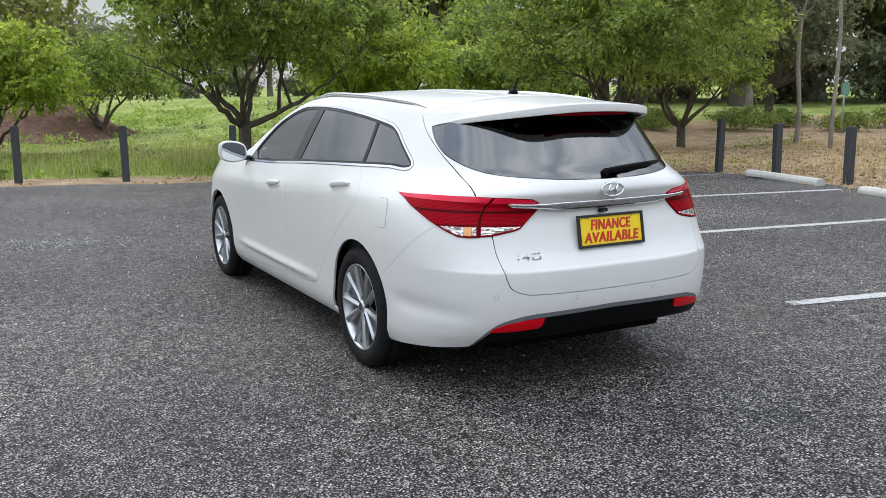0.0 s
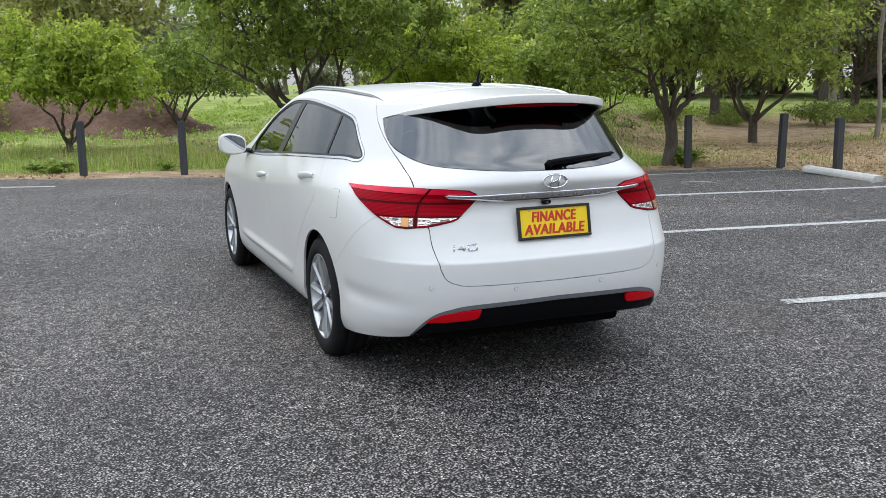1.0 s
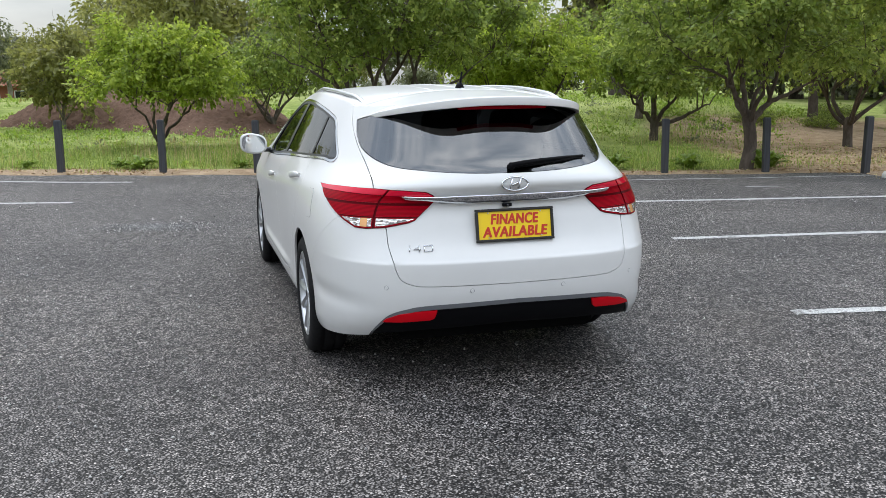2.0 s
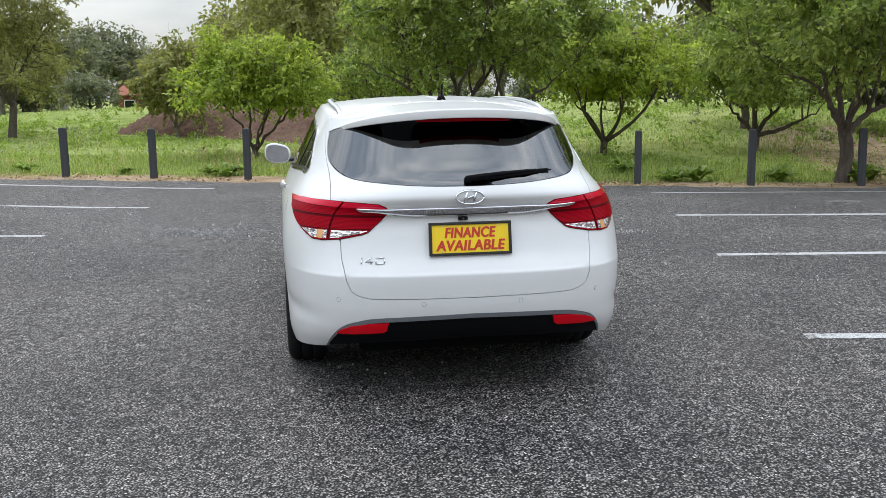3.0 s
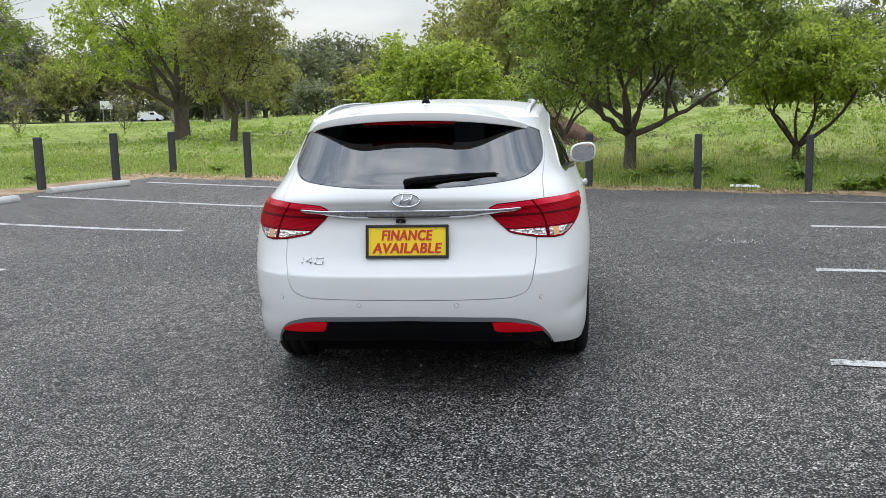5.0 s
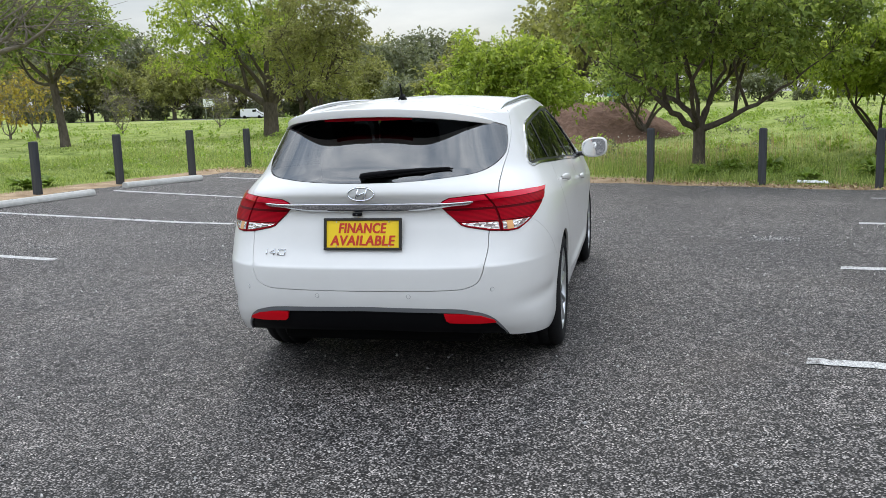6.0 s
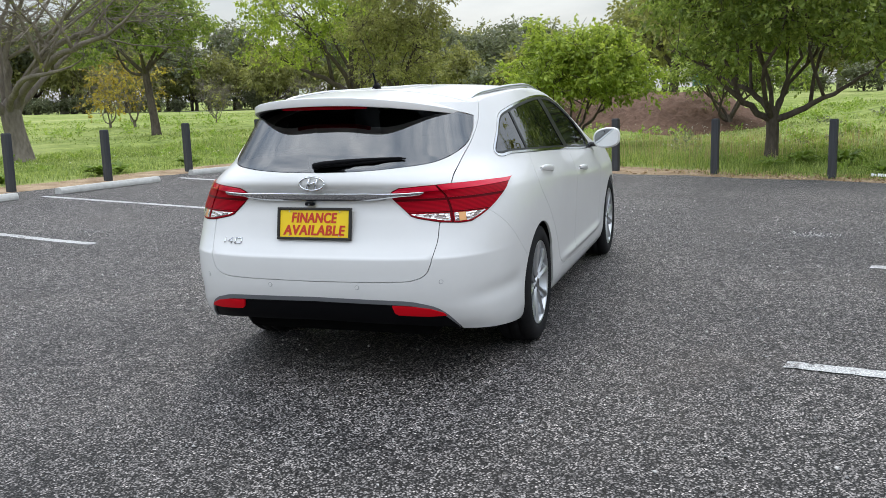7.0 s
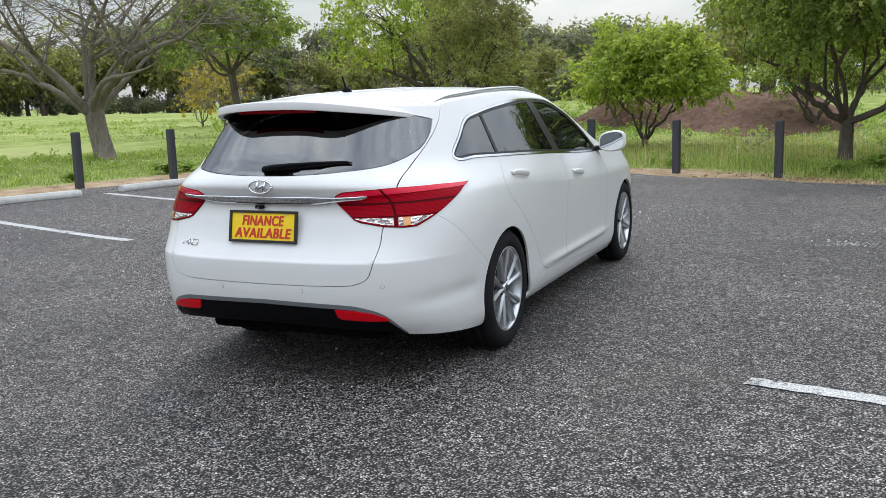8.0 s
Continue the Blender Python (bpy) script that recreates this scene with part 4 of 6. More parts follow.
def dlo_slant(lo_lo, lo_hi, hi_lo, hi_hi, trim):
    """The part of the glass between two leaning pillars; each given by its place at z = 1.0 and z = 1.35."""
    ring = list(DLO_BACK) + list(DLO_TOP)[1:] + list(reversed(BELT))[0:-1]
    ring = [tuple(p) for p in inset(dense(ring, 0.04), trim)]
    out = ring
    for (p0, p1, sign) in ((lo_lo, lo_hi, 1), (hi_lo, hi_hi, -1)):
        pts, res = out, []
        for i, p in enumerate(pts):
            q = pts[(i + 1) % len(pts)]
            fp = sign * (p[0] - (p0 + (p1 - p0) * (p[1] - 1.0) / 0.35))
            fq = sign * (q[0] - (p0 + (p1 - p0) * (q[1] - 1.0) / 0.35))
            if fp >= 0:
                res.append(p)
            if (fp >= 0) != (fq >= 0):
                t = fp / (fp - fq)
                res.append((p[0] + (q[0] - p[0]) * t, p[1] + (q[1] - p[1]) * t))
        out = res
    return out


for side in (1, -1):
    ring = list(DLO_BACK) + list(DLO_TOP)[1:] + list(reversed(BELT))[0:-1]
    ring = [tuple(p) for p in inset(dense(ring, 0.03), 0.001)]
    trim_in = [tuple(p) for p in inset(ring, 0.011)]
    skin("window_surround", ring, "chrome", CAR, side, 0.03, off=0.004, gap=0, holes=[trim_in], flange=0.02, label="bright chrome window surround")
    seal_in = [tuple(p) for p in inset(ring, 0.024)]
    skin("window_seal", [tuple(p) for p in inset(ring, 0.011)], "pillar_black", CAR, side, 0.03, off=-0.001, gap=0, holes=[seal_in], flange=0.02)
    skin("quarter_window", dlo_slant(-2, -2, 0.055, 0.110, 0.0235), "privacy_glass", CAR, side, 0.05, off=-0.005, gap=0, flange=0.003, label="dark tinted quarter window")
    skin("pillar_trim", dlo_slant(0.055, 0.110, 0.085, 0.140, 0.0225), "pillar_black", CAR, side, 0.05, off=-0.002, gap=0, flange=0.006)
    skin("rear_door_window", dlo_slant(0.085, 0.140, 0.98, 0.94, 0.0235), "privacy_glass", CAR, side, 0.05, off=-0.005, gap=0, flange=0.003, label="dark tinted rear door window")
    skin("pillar_trim", dlo_slant(0.98, 0.94, 1.12, 1.07, 0.0225), "pillar_black", CAR, side, 0.05, off=-0.002, gap=0, flange=0.006, label="gloss black door pillar")
    skin("front_door_window", dlo_slant(1.12, 1.07, 1.90, 2.5, 0.0235), "tinted_glass", CAR, side, 0.05, off=-0.005, gap=0, flange=0.003, label="tinted front door window")
    skin("mirror_sail", dlo_slant(1.90, 2.5, 3, 3, 0.010), "gloss_black", CAR, side, 0.04, off=0.002, gap=0, flange=0.006)

    # door handles
    for a, z in ((0.225, 0.930), (1.32, 0.845)):
        n0 = skin_normal(a, z)
        p0 = S(a, z)
        verts, faces = [], []
        rows = 14
        for k in range(rows + 1):
            t = k / rows * 2 - 1
            prof = max(0.0, 1 - abs(t) ** 4)
            p = S(a + t * 0.108, z + 0.012 * t * -1 + 0.006)
            n = skin_normal(a + t * 0.108, z)
            for q in range(8):
                an = 2 * math.pi * q / 8
                o = n * (0.003 + 0.020 * prof ** 0.6 + 0.009 * math.cos(an))
                w = p + o + np.array([0, 0, (0.019 * (0.55 + 0.45 * prof)) * math.sin(an)])
                verts.append((w[0] * side, w[1], w[2]))
        for k in range(rows):
            for q in range(8):
                faces.append((k * 8 + q, k * 8 + (q + 1) % 8, (k + 1) * 8 + (q + 1) % 8, (k + 1) * 8 + q))
        faces += [tuple(range(8)), tuple(range(rows * 8, rows * 8 + 8))]
        if side > 0:
            faces = [tuple(reversed(f)) for f in faces]
        mesh_ob("door_handle", verts, faces, "white_paint", CAR, True)

    # door mirror: shell, glass and arm
    shell = bmesh.new()
    bmesh.ops.create_uvsphere(shell, u_segments=28, v_segments=18, radius=1.0)
    for v in shell.verts:
        x, y, z = v.co
        sq = (abs(x) ** 3.0 + abs(z) ** 3.0) ** (1 / 3.0)
        rr = math.hypot(x, z)
        k = rr / sq if sq > 1e-6 else 1
        y2 = -0.045 if y < -0.35 else 0.07 * (y + 0.35) / 1.35 - 0.045
        taper = 1 - 0.12 * (x < 0) * abs(x)
        v.co = (side * (0.950 + 0.098 * x * k), 2.04 + y2 + 0.03 * abs(x) * (x > 0), 1.016 + 0.076 * z * k * taper + 0.008 * x)
    mir = part("door_mirror", shell, "white_paint", CAR, "white door mirror housing", True)
    face = bmesh.new()
    for n, depth, mt in ((36, -0.0472, 0),):
        ring_v = []
        for k in range(n):
            an = 2 * math.pi * k / n
            cx, cz = math.cos(an), math.sin(an)
            r = (abs(cx) ** 3.2 + abs(cz) ** 3.2) ** (-1 / 3.2)
            ring_v.append(face.verts.new((side * (0.950 + 0.085 * cx * r), 2.04 + depth, 1.016 + 0.064 * cz * r * (1 - 0.12 * (cx < 0) * abs(cx)) + 0.008 * cx)))
        face.faces.new(ring_v)
    part("mirror_glass", face, "mirror_silver", mir, "silvered mirror glass")
    bm = box(0.09, 0.05, 0.035, (side * 0.858, 2.035, 0.968), 0.014, 3)
    part("arm", bm, "gloss_black", mir)

# ---- wheels
def lathe(profile, segs, axis_x=True):
    bm = bmesh.new()
    rows = []
    for k in range(segs):
        an = 2 * math.pi * k / segs
        rows.append([bm.verts.new((x, r * math.cos(an), r * math.sin(an))) for x, r in profile])
    for k in range(segs):
        a, b = rows[k], rows[(k + 1) % segs]
        for i in range(len(profile) - 1):
            bm.faces.new((a[i], a[i + 1], b[i + 1], b[i]))
    return bm


def build_wheel():
    """A wheel whose outer face looks along +x, with its middle at the origin."""
    w = new("wheel")
    tyre = part("tyre", lathe(((-0.205, 0.218), (-0.208, 0.245), (-0.203, 0.285), (-0.185, 0.315), (-0.160, 0.3255), (-0.130, 0.327), (-0.128, 0.320), (-0.122, 0.320), (-0.120, 0.327),
                               (-0.070, 0.327), (-0.068, 0.320), (-0.062, 0.320), (-0.060, 0.327), (-0.030, 0.3255), (-0.010, 0.315), (0.002, 0.296), (0.006, 0.275), (0.005, 0.253),
                               (-0.001, 0.2385), (-0.008, 0.231)), 64), "tyre_rubber", w, "worn black tyre", True)
    rim = part("rim", lathe(((-0.012, 0.2345), (-0.004, 0.2335), (-0.003, 0.228), (-0.010, 0.223), (-0.030, 0.216), (-0.09, 0.202), (-0.19, 0.196), (-0.205, 0.217)), 64), "alloy", w, "silver alloy rim", True)
    disc = part("brake_disc", lathe(((-0.092, 0.05), (-0.092, 0.142), (-0.104, 0.142), (-0.104, 0.05)), 40), "brake_steel", w, "", True)
    bm = lathe(((-0.108, 0.02), (-0.108, 0.200)), 32)
    part("back_plate", bm, "seam_dark", w)
    for k in range(5):
        for s in (-1, 1):
            bm = bmesh.new()
            base = math.radians(90 + 72 * k)
            rows = []
            for j, (r, ang, wd, xo, dp) in enumerate(((0.028, 0.20, 0.011, -0.022, 0.030), (0.070, 0.235, 0.0135, -0.020, 0.034), (0.120, 0.262, 0.0155, -0.015, 0.030), (0.170, 0.280, 0.018, -0.010, 0.026), (0.221, 0.296, 0.023, -0.006, 0.022))):
                an = base + s * ang * 0.98
                c, sn = math.cos(an), math.sin(an)
                t = (-sn, c)
                row = []
                for q, (lat, dx) in enumerate(((-1.0, -dp), (-0.92, -0.006), (-0.1 * s, 0.004), (0.92, -0.006), (1.0, -dp))):
                    row.append(bm.verts.new((xo + dx, r * c + t[0] * wd * lat, r * sn + t[1] * wd * lat)))
                rows.append(row)
            for a, b in zip(rows, rows[1:]):
                for i in range(4):
                    bm.faces.new((a[i], a[i + 1], b[i + 1], b[i]))
            bm.faces.new(rows[0])
            bm.faces.new(rows[-1])
            part("spoke", bm, "alloy", rim)
    bm = lathe(((-0.012, 0.0), (-0.0125, 0.022), (-0.016, 0.030), (-0.024, 0.034), (-0.050, 0.038)), 32)
    cap = part("hub_cap", bm, "alloy", rim, "silver centre cap", True)
    bm = lathe(((-0.0105, 0.0), (-0.011, 0.020)), 24)
    part("cap_disc", bm, "alloy_dark", rim)
    for k in range(5):
        an = math.radians(90 + 36 + 72 * k)
        bm = bmesh.new()
        bmesh.ops.create_cone(bm, cap_ends=True, segments=6, radius1=0.009, radius2=0.008, depth=0.02,
                              matrix=Matrix.Translation((-0.030, 0.050 * math.cos(an), 0.050 * math.sin(an))) @ Matrix.Rotation(math.pi / 2, 4, "Y"))
        part("wheel_nut", bm, "alloy_dark", rim)
    return w


first = build_wheel()
first.parent = CAR
spots = ((0.865, 0.0, 1, 8), (-0.865, 0.0, -1, 31), (0.865, 2.77, 1, 50), (-0.865, 2.77, -1, 12))
for k, (x, y, s, spin) in enumerate(spots):
    m = Matrix.Translation((x, y, 0.325 if s > 0 else 0.301)) @ Matrix.Rotation(0 if s > 0 else math.pi, 4, "Z") @ Matrix.Rotation(radians(spin), 4, "X")
    if k == 0:
        first.matrix_basis = m
    else:
        c = copy_thing(first, m)
        c.parent = CAR

# wheel-arch liners and the floor pan
for x in (1, -1):
    for cy in (0.0, 2.77):
        verts, faces = [], []
        n = 26
        for k in range(n + 1):
            an = radians(-14 + 208 * k / n)
            for xx, r in ((0.846, 0.350), (0.820, 0.366), (0.50, 0.366), (0.50, 0.0)):
                zz = 0.32 + r * math.sin(an)
                verts.append((x * (xx - (0.012 if cy == 0 and xx > 0.6 else 0)), cy - r * math.cos(an), max(zz, 0.20)))
        for k in range(n):
            for i in range(3):
                faces.append((k * 4 + i, k * 4 + i + 1, (k + 1) * 4 + i + 1, (k + 1) * 4 + i))
        mesh_ob("arch_liner", verts, faces, "seam_dark", CAR, True, "black wheel-arch liner")
bm = box(1.02, 4.2, 0.10, (0, 1.28, 0.26), 0.03)
part("floor_pan", bm, "seam_dark", CAR, "dark underbody")
bm = box(1.50, 2.0, 0.10, (0, 1.38, 0.24), 0.03)
part("floor_pan", bm, "seam_dark", CAR)
bm = box(1.20, 0.4, 0.10, (0, -0.60, 0.43), 0.04)
part("rear_silencer_cover", bm, "seam_dark", CAR)
tube("exhaust_pipe", [(0.42, -0.4, 0.30), (0.44, -0.62, 0.29), (0.44, -0.80, 0.285)], 0.026, "alloy_dark", CAR, 14)

# ---- cabin
verts, faces = [], []
aa, zz = np.arange(-1.6, 2.21, 0.1), np.linspace(0.34, 0.94, 6)
for side in (1, -1):
    base = len(verts)
    for a in aa:
        for z in zz:
            p = S(a, z)
            n = skin_normal(a, z)
            q = p - n * 0.07
            verts.append((q[0] * side, q[1], q[2]))
    for i in range(len(aa) - 1):
        for j in range(5):
            b = base + i * 6 + j
            faces.append((b, b + 1, b + 7, b + 6))
mesh_ob("door_lining", verts, faces, "interior_cloth", CAR, True, "dark cabin lining")
top_sheet("roof_lining", -0.30, 1.25, 8, 8, "interior_pale", lower=0.035, u_max=0.97)
bm = box(1.16, 0.62, 0.03, (0, -0.42, 0.86), 0.01)
part("luggage_cover", bm, "interior_cloth", CAR, "dark luggage cover")


def seat(x, y, w, lean, heads):
    s = part("seat", box(w, 0.52, 0.18, (x, y + 0.28, 0.55), 0.06, 3), "interior_cloth", CAR, "dark cloth car seat", True)
    rot = Matrix.Rotation(radians(lean), 4, "X")
    part("backrest", box(w, 0.13, 0.60, (x, y - 0.03, 0.84), 0.05, 3, rot=rot), "interior_cloth", s, smooth=True)
    for hx in heads:
        part("headrest", box(0.25, 0.10, 0.17, (x + hx, y - 0.13, 1.20), 0.045, 3, rot=rot), "interior_cloth", s, smooth=True)
        for d in (-0.05, 0.05):
            tube("headrest_post", [(x + hx + d, y - 0.10, 1.05), (x + hx + d, y - 0.125, 1.18)], 0.006, "satin_metal", s, 6)


seat(0.37, 1.22, 0.50, 14, (0,))
seat(-0.37, 1.22, 0.50, 14, (0,))
seat(0.0, 0.32, 1.28, 16, (-0.42, 0.0, 0.42))
bm = box(1.40, 0.46, 0.34, (0, 2.02, 0.87), 0.09, 4)
part("dashboard", bm, "interior_cloth", CAR, "dark dashboard", True)
pts = [(0.37 + 0.185 * math.cos(k * math.pi / 12), 1.70 + 0.05 * math.sin(k * math.pi / 12), 0.90 + 0.175 * math.sin(k * math.pi / 12)) for k in range(25)]
wheel_rim = tube("steering_wheel", pts, 0.016, "interior_pale", CAR, 8, "steering wheel")
bm = box(0.34, 0.03, 0.05, (0.37, 1.71, 0.89), 0.012)
part("spoke_bar", bm, "interior_cloth", wheel_rim)

# ---- tailgate fittings
# emblem: an oval ring with a slanting bar pair
ec = Vector((0.0, -1.036, 0.981))
tilt = Matrix.Rotation(radians(-6), 4, "X")
pts = []
for k in range(41):
    an = 2 * math.pi * k / 40
    q = tilt @ Vector((0.064 * math.cos(an), 0, 0.031 * math.sin(an)))
    pts.append(ec + q)
emblem = tube("emblem", pts, 0.0048, "chrome", CAR, 8, "chrome oval emblem")
for x in (-0.021, 0.021):
    tube("emblem_bar", [ec + tilt @ Vector((x - 0.006, 0, -0.024)), ec + tilt @ Vector((x + 0.008, 0, 0.024))], 0.0055, "chrome", emblem, 6)
tube("emblem_bar", [ec + tilt @ Vector((-0.018, 0, -0.008)), ec + tilt @ Vector((0.018, 0, 0.008))], 0.0055, "chrome", emblem, 6)

# model badge: plain chrome shapes
def badge_stroke(parent, *pts):
    return tube("badge_stroke", [on_skin(-1.6 + a, z, 0.002) for a, z in pts], 0.0034, "chrome", parent, 6)


badge = part("model_badge", box(0.001, 0.001, 0.001, on_skin(-2.07, 0.70, -0.004)), "chrome", CAR, "small chrome model badge")
for strokes in (((-0.512, 0.686), (-0.508, 0.704)), ((-0.5075, 0.711), (-0.507, 0.713)), ((-0.470, 0.685), (-0.467, 0.713), (-0.492, 0.695), (-0.461, 0.695)),
                ((-0.448, 0.686), (-0.446, 0.712)), ((-0.446, 0.712), (-0.412, 0.713)), ((-0.410, 0.714), (-0.412, 0.688)), ((-0.412, 0.688), (-0.448, 0.687))):
    badge_stroke(badge, *[(a, z) for a, z in strokes])

# plate: black frame, yellow sheet, red lettering
plate_lean = math.degrees(math.atan2(0.026, 0.145))
PM = pose(0.0, -1.033, 0.791, -plate_lean, 0, 0)
frame_bm = bmesh.new()
for sx, sz, px, pz in ((0.386, 0.0125, 0, 0.0705), (0.386, 0.0125, 0, -0.0705), (0.0135, 0.1285, -0.186, 0), (0.0135, 0.1285, 0.186, 0)):
    box(sx, 0.016, sz, (px, 0, pz), 0.003, 2, frame_bm)
plate = part("licence_frame", frame_bm, "frame_grey", CAR, "black plate frame holding a yellow finance sign")
plate.matrix_basis = PM
pl = part("sign_plate", box(0.360, 0.004, 0.130, (0, 0.002, 0)), "plate_yellow", plate, "yellow plate lettered in red")


def lettering(text, x, z, size, wide, parent):
    cu = bpy.data.curves.new("lettering", "FONT")
    cu.body = text
    cu.size = size
    cu.align_x = "CENTER"
    cu.shear = 0.16
    cu.offset = 0.0014
    cu.space_character = 1.08
    cu.extrude = 0.0006
    tmp = bpy.data.objects.new("lettering", cu)
    scene.collection.objects.link(tmp)
    bpy.context.view_layer.update()
    me = bpy.data.meshes.new_from_object(tmp.evaluated_get(bpy.context.evaluated_depsgraph_get()))
    bpy.data.objects.remove(tmp)
    xs = [v.co.x for v in me.vertices]
    k = wide / (max(xs) - min(xs))
    mid = (max(xs) + min(xs)) / 2
    for v in me.vertices:
        v.co = ((v.co.x - mid) * k + x, -0.0012 - v.co.z, v.co.y + z)
    twin = [tuple(v.co) for v in me.vertices]
    polys = [tuple(p.vertices) for p in me.polygons]
    n = len(twin)
    me = bpy.data.meshes.new("lettering")
    me.from_pydata([(a - 0.0013, b, c) for a, b, c in twin] + [(a + 0.0013, b - 0.0004, c) for a, b, c in twin], [], polys + [tuple(n + i for i in p) for p in polys])
    me.materials.append(MATS["letter_red"])
    ob = new("lettering", me)
    ob.parent = parent
    ob["label"] = "red words " + text
    return ob


lettering("FINANCE", 0.0, 0.006, 0.066, 0.236, pl)
lettering("AVAILABLE", 0.0, -0.053, 0.066, 0.322, pl)
for sx in (-0.13, 0.13):
    for sz in (-0.052, 0.052):
        bm = bmesh.new()
        bmesh.ops.create_cone(bm, cap_ends=True, segments=10, radius1=0.004, radius2=0.003, depth=0.004, matrix=Matrix.Translation((sx, -0.002, sz + (0.006 if sz > 0 else -0.004))) @ Matrix.Rotation(math.pi / 2, 4, "X"))
        part("screw", bm, "satin_metal", plate)

# wiper resting across the lower glass
def wp(x, z, off):
    a = np.linspace(-2.6, -0.6, 401)
    p = S(a, z)
    i = int(np.argmin(np.abs(p[:, 0] - x)))
    return on_skin(a[i], z, off)


wiper = tube("rear_wiper", [wp(-0.005, 1.056, 0.014), wp(0.05, 1.063, 0.018), wp(0.16, 1.073, 0.018), wp(0.28, 1.080, 0.015), wp(0.40, 1.084, 0.010)], [0.013, 0.012, 0.0095, 0.0075, 0.004], "black_plastic", CAR, 8, "black rear wiper arm and blade")
tube("wiper_blade", [wp(0.0, 1.050, 0.006), wp(0.14, 1.061, 0.008), wp(0.28, 1.072, 0.008), wp(0.415, 1.081, 0.007)], [0.005, 0.007, 0.007, 0.004], "black_plastic", wiper, 6)
bm = bmesh.new()
bmesh.ops.create_uvsphere(bm, u_segments=14, v_segments=10, radius=0.018, matrix=Matrix.Translation(wp(0.0, 1.056, 0.006)))
part("wiper_cap", bm, "black_plastic", wiper, smooth=True)

# parking sensors
for x, z in ((-0.612, 0.524), (-0.227, 0.500), (0.227, 0.500), (0.612, 0.524)):
    a = np.linspace(-2.6, -0.6, 801)
    p = S(a, z)
    i = int(np.argmin(np.abs(p[:, 0] - x)))
    q, n = on_skin(a[i], z, 0.001), skin_normal(a[i], z)
    bm = bmesh.new()
    bmesh.ops.create_cone(bm, cap_ends=True, segments=18, radius1=0.0095, radius2=0.0085, depth=0.004,
                          matrix=Matrix.Translation(q) @ Vector(n).to_track_quat("Z", "Y").to_matrix().to_4x4())
    sens = part("parking_sensor", bm, "white_paint", CAR, "small round parking sensor")
    bm = bmesh.new()
    bmesh.ops.create_circle(bm, cap_ends=True, segments=18, radius=0.0106, matrix=Matrix.Translation(q - Vector(n) * 0.0008) @ Vector(n).to_track_quat("Z", "Y").to_matrix().to_4x4())
    part("sensor_ring", bm, "grey_trim", sens)

# ---- trees
def arrays_ob(name, verts, tris, material, parent=None, smooth=False):
    """A mesh from arrays of vertices and equal-sided faces."""
    me = bpy.data.meshes.new(name)
    k = tris.shape[1]
    me.vertices.add(len(verts))
    me.vertices.foreach_set("co", np.asarray(verts, np.float32).ravel())
    me.loops.add(tris.size)
    me.loops.foreach_set("vertex_index", np.asarray(tris, np.int32).ravel())
    me.polygons.add(len(tris))
    me.polygons.foreach_set("loop_start", np.arange(0, tris.size, k, dtype=np.int32))
    me.update(calc_edges=True)
    if smooth:
        me.polygons.foreach_set("use_smooth", [True] * len(tris))
    me.materials.append(MATS[material])
    ob = new(name, me)
    if parent is not None:
        ob.parent = parent
    return ob


def leaf_cloud(gen, centres, spreads, counts, size, droop=0.5, spray=7):
    """Leaves (a folded pair of triangles each) in hanging sprays round the middles of soft clumps."""
    reps = np.repeat(np.arange(len(centres)), np.maximum(1, np.asarray(counts) // spray))
    m = len(reps)
    d = gen.normal(size=(m, 3))
    d /= np.linalg.norm(d, axis=1, keepdims=True)
    start = np.asarray(centres)[reps] + d * gen.random((m, 1)) ** 0.45 * np.asarray(spreads)[reps][:, None] * np.array([1.0, 1.0, 0.72])
    shoot = d * np.array([1.0, 1.0, 0.4]) + gen.normal(size=(m, 3)) * 0.45
    shoot[:, 2] -= droop * 0.7
    shoot /= np.linalg.norm(shoot, axis=1, keepdims=True)
    age = gen.random(m)
    who = np.repeat(np.arange(m), spray)
    n = len(who)
    step = np.tile(np.arange(spray), m)[:, None]
    pos = start[who] + shoot[who] * size * 0.36 * step + gen.normal(size=(n, 3)) * size * 0.16
    ax = shoot[who] * 0.75 + gen.normal(size=(n, 3)) * 0.55
    ax[:, 2] -= droop * 0.6
    ax /= np.linalg.norm(ax, axis=1, keepdims=True)
    w = np.cross(ax, gen.normal(size=(n, 3)) * 0.55 + d[who] * 0.5 + np.array([0, 0, 0.8]))
    w /= np.maximum(np.linalg.norm(w, axis=1, keepdims=True), 1e-6)
    up = np.cross(w, ax)
    L = size * (0.65 + 0.7 * gen.random((n, 1)))
    W = L * (0.24 + 0.10 * gen.random((n, 1)))
    v = np.stack([pos, pos + ax * L * 0.42 + w * W + up * L * 0.07, pos + ax * L, pos + ax * L * 0.42 - w * W + up * L * 0.07], 1).reshape(-1, 3)
    i = np.arange(n)[:, None] * 4
    t = np.concatenate([i + np.array([[0, 1, 2]]), i + np.array([[0, 2, 3]])], 1).reshape(-1, 3)
    return v, t, np.repeat(age[who], 4)


def bent(gen, p, q, n, sag, wob):
    """A wandering line from p to q that leaves steeply and flattens out (sag > 0) or rises (sag < 0)."""
    p, q = np.array(p, float), np.array(q, float)
    out = []
    length = np.linalg.norm(q - p)
    k1, k2 = gen.normal(size=3) * wob * length, gen.normal(size=3) * wob * length
    for i in range(n + 1):
        t = i / n
        x = p + (q - p) * t
        x[2] += sag * length * t * (1 - t)
        x = x + k1 * math.sin(math.pi * t) + k2 * math.sin(2 * math.pi * t) * 0.6
        out.append(x)
    return out


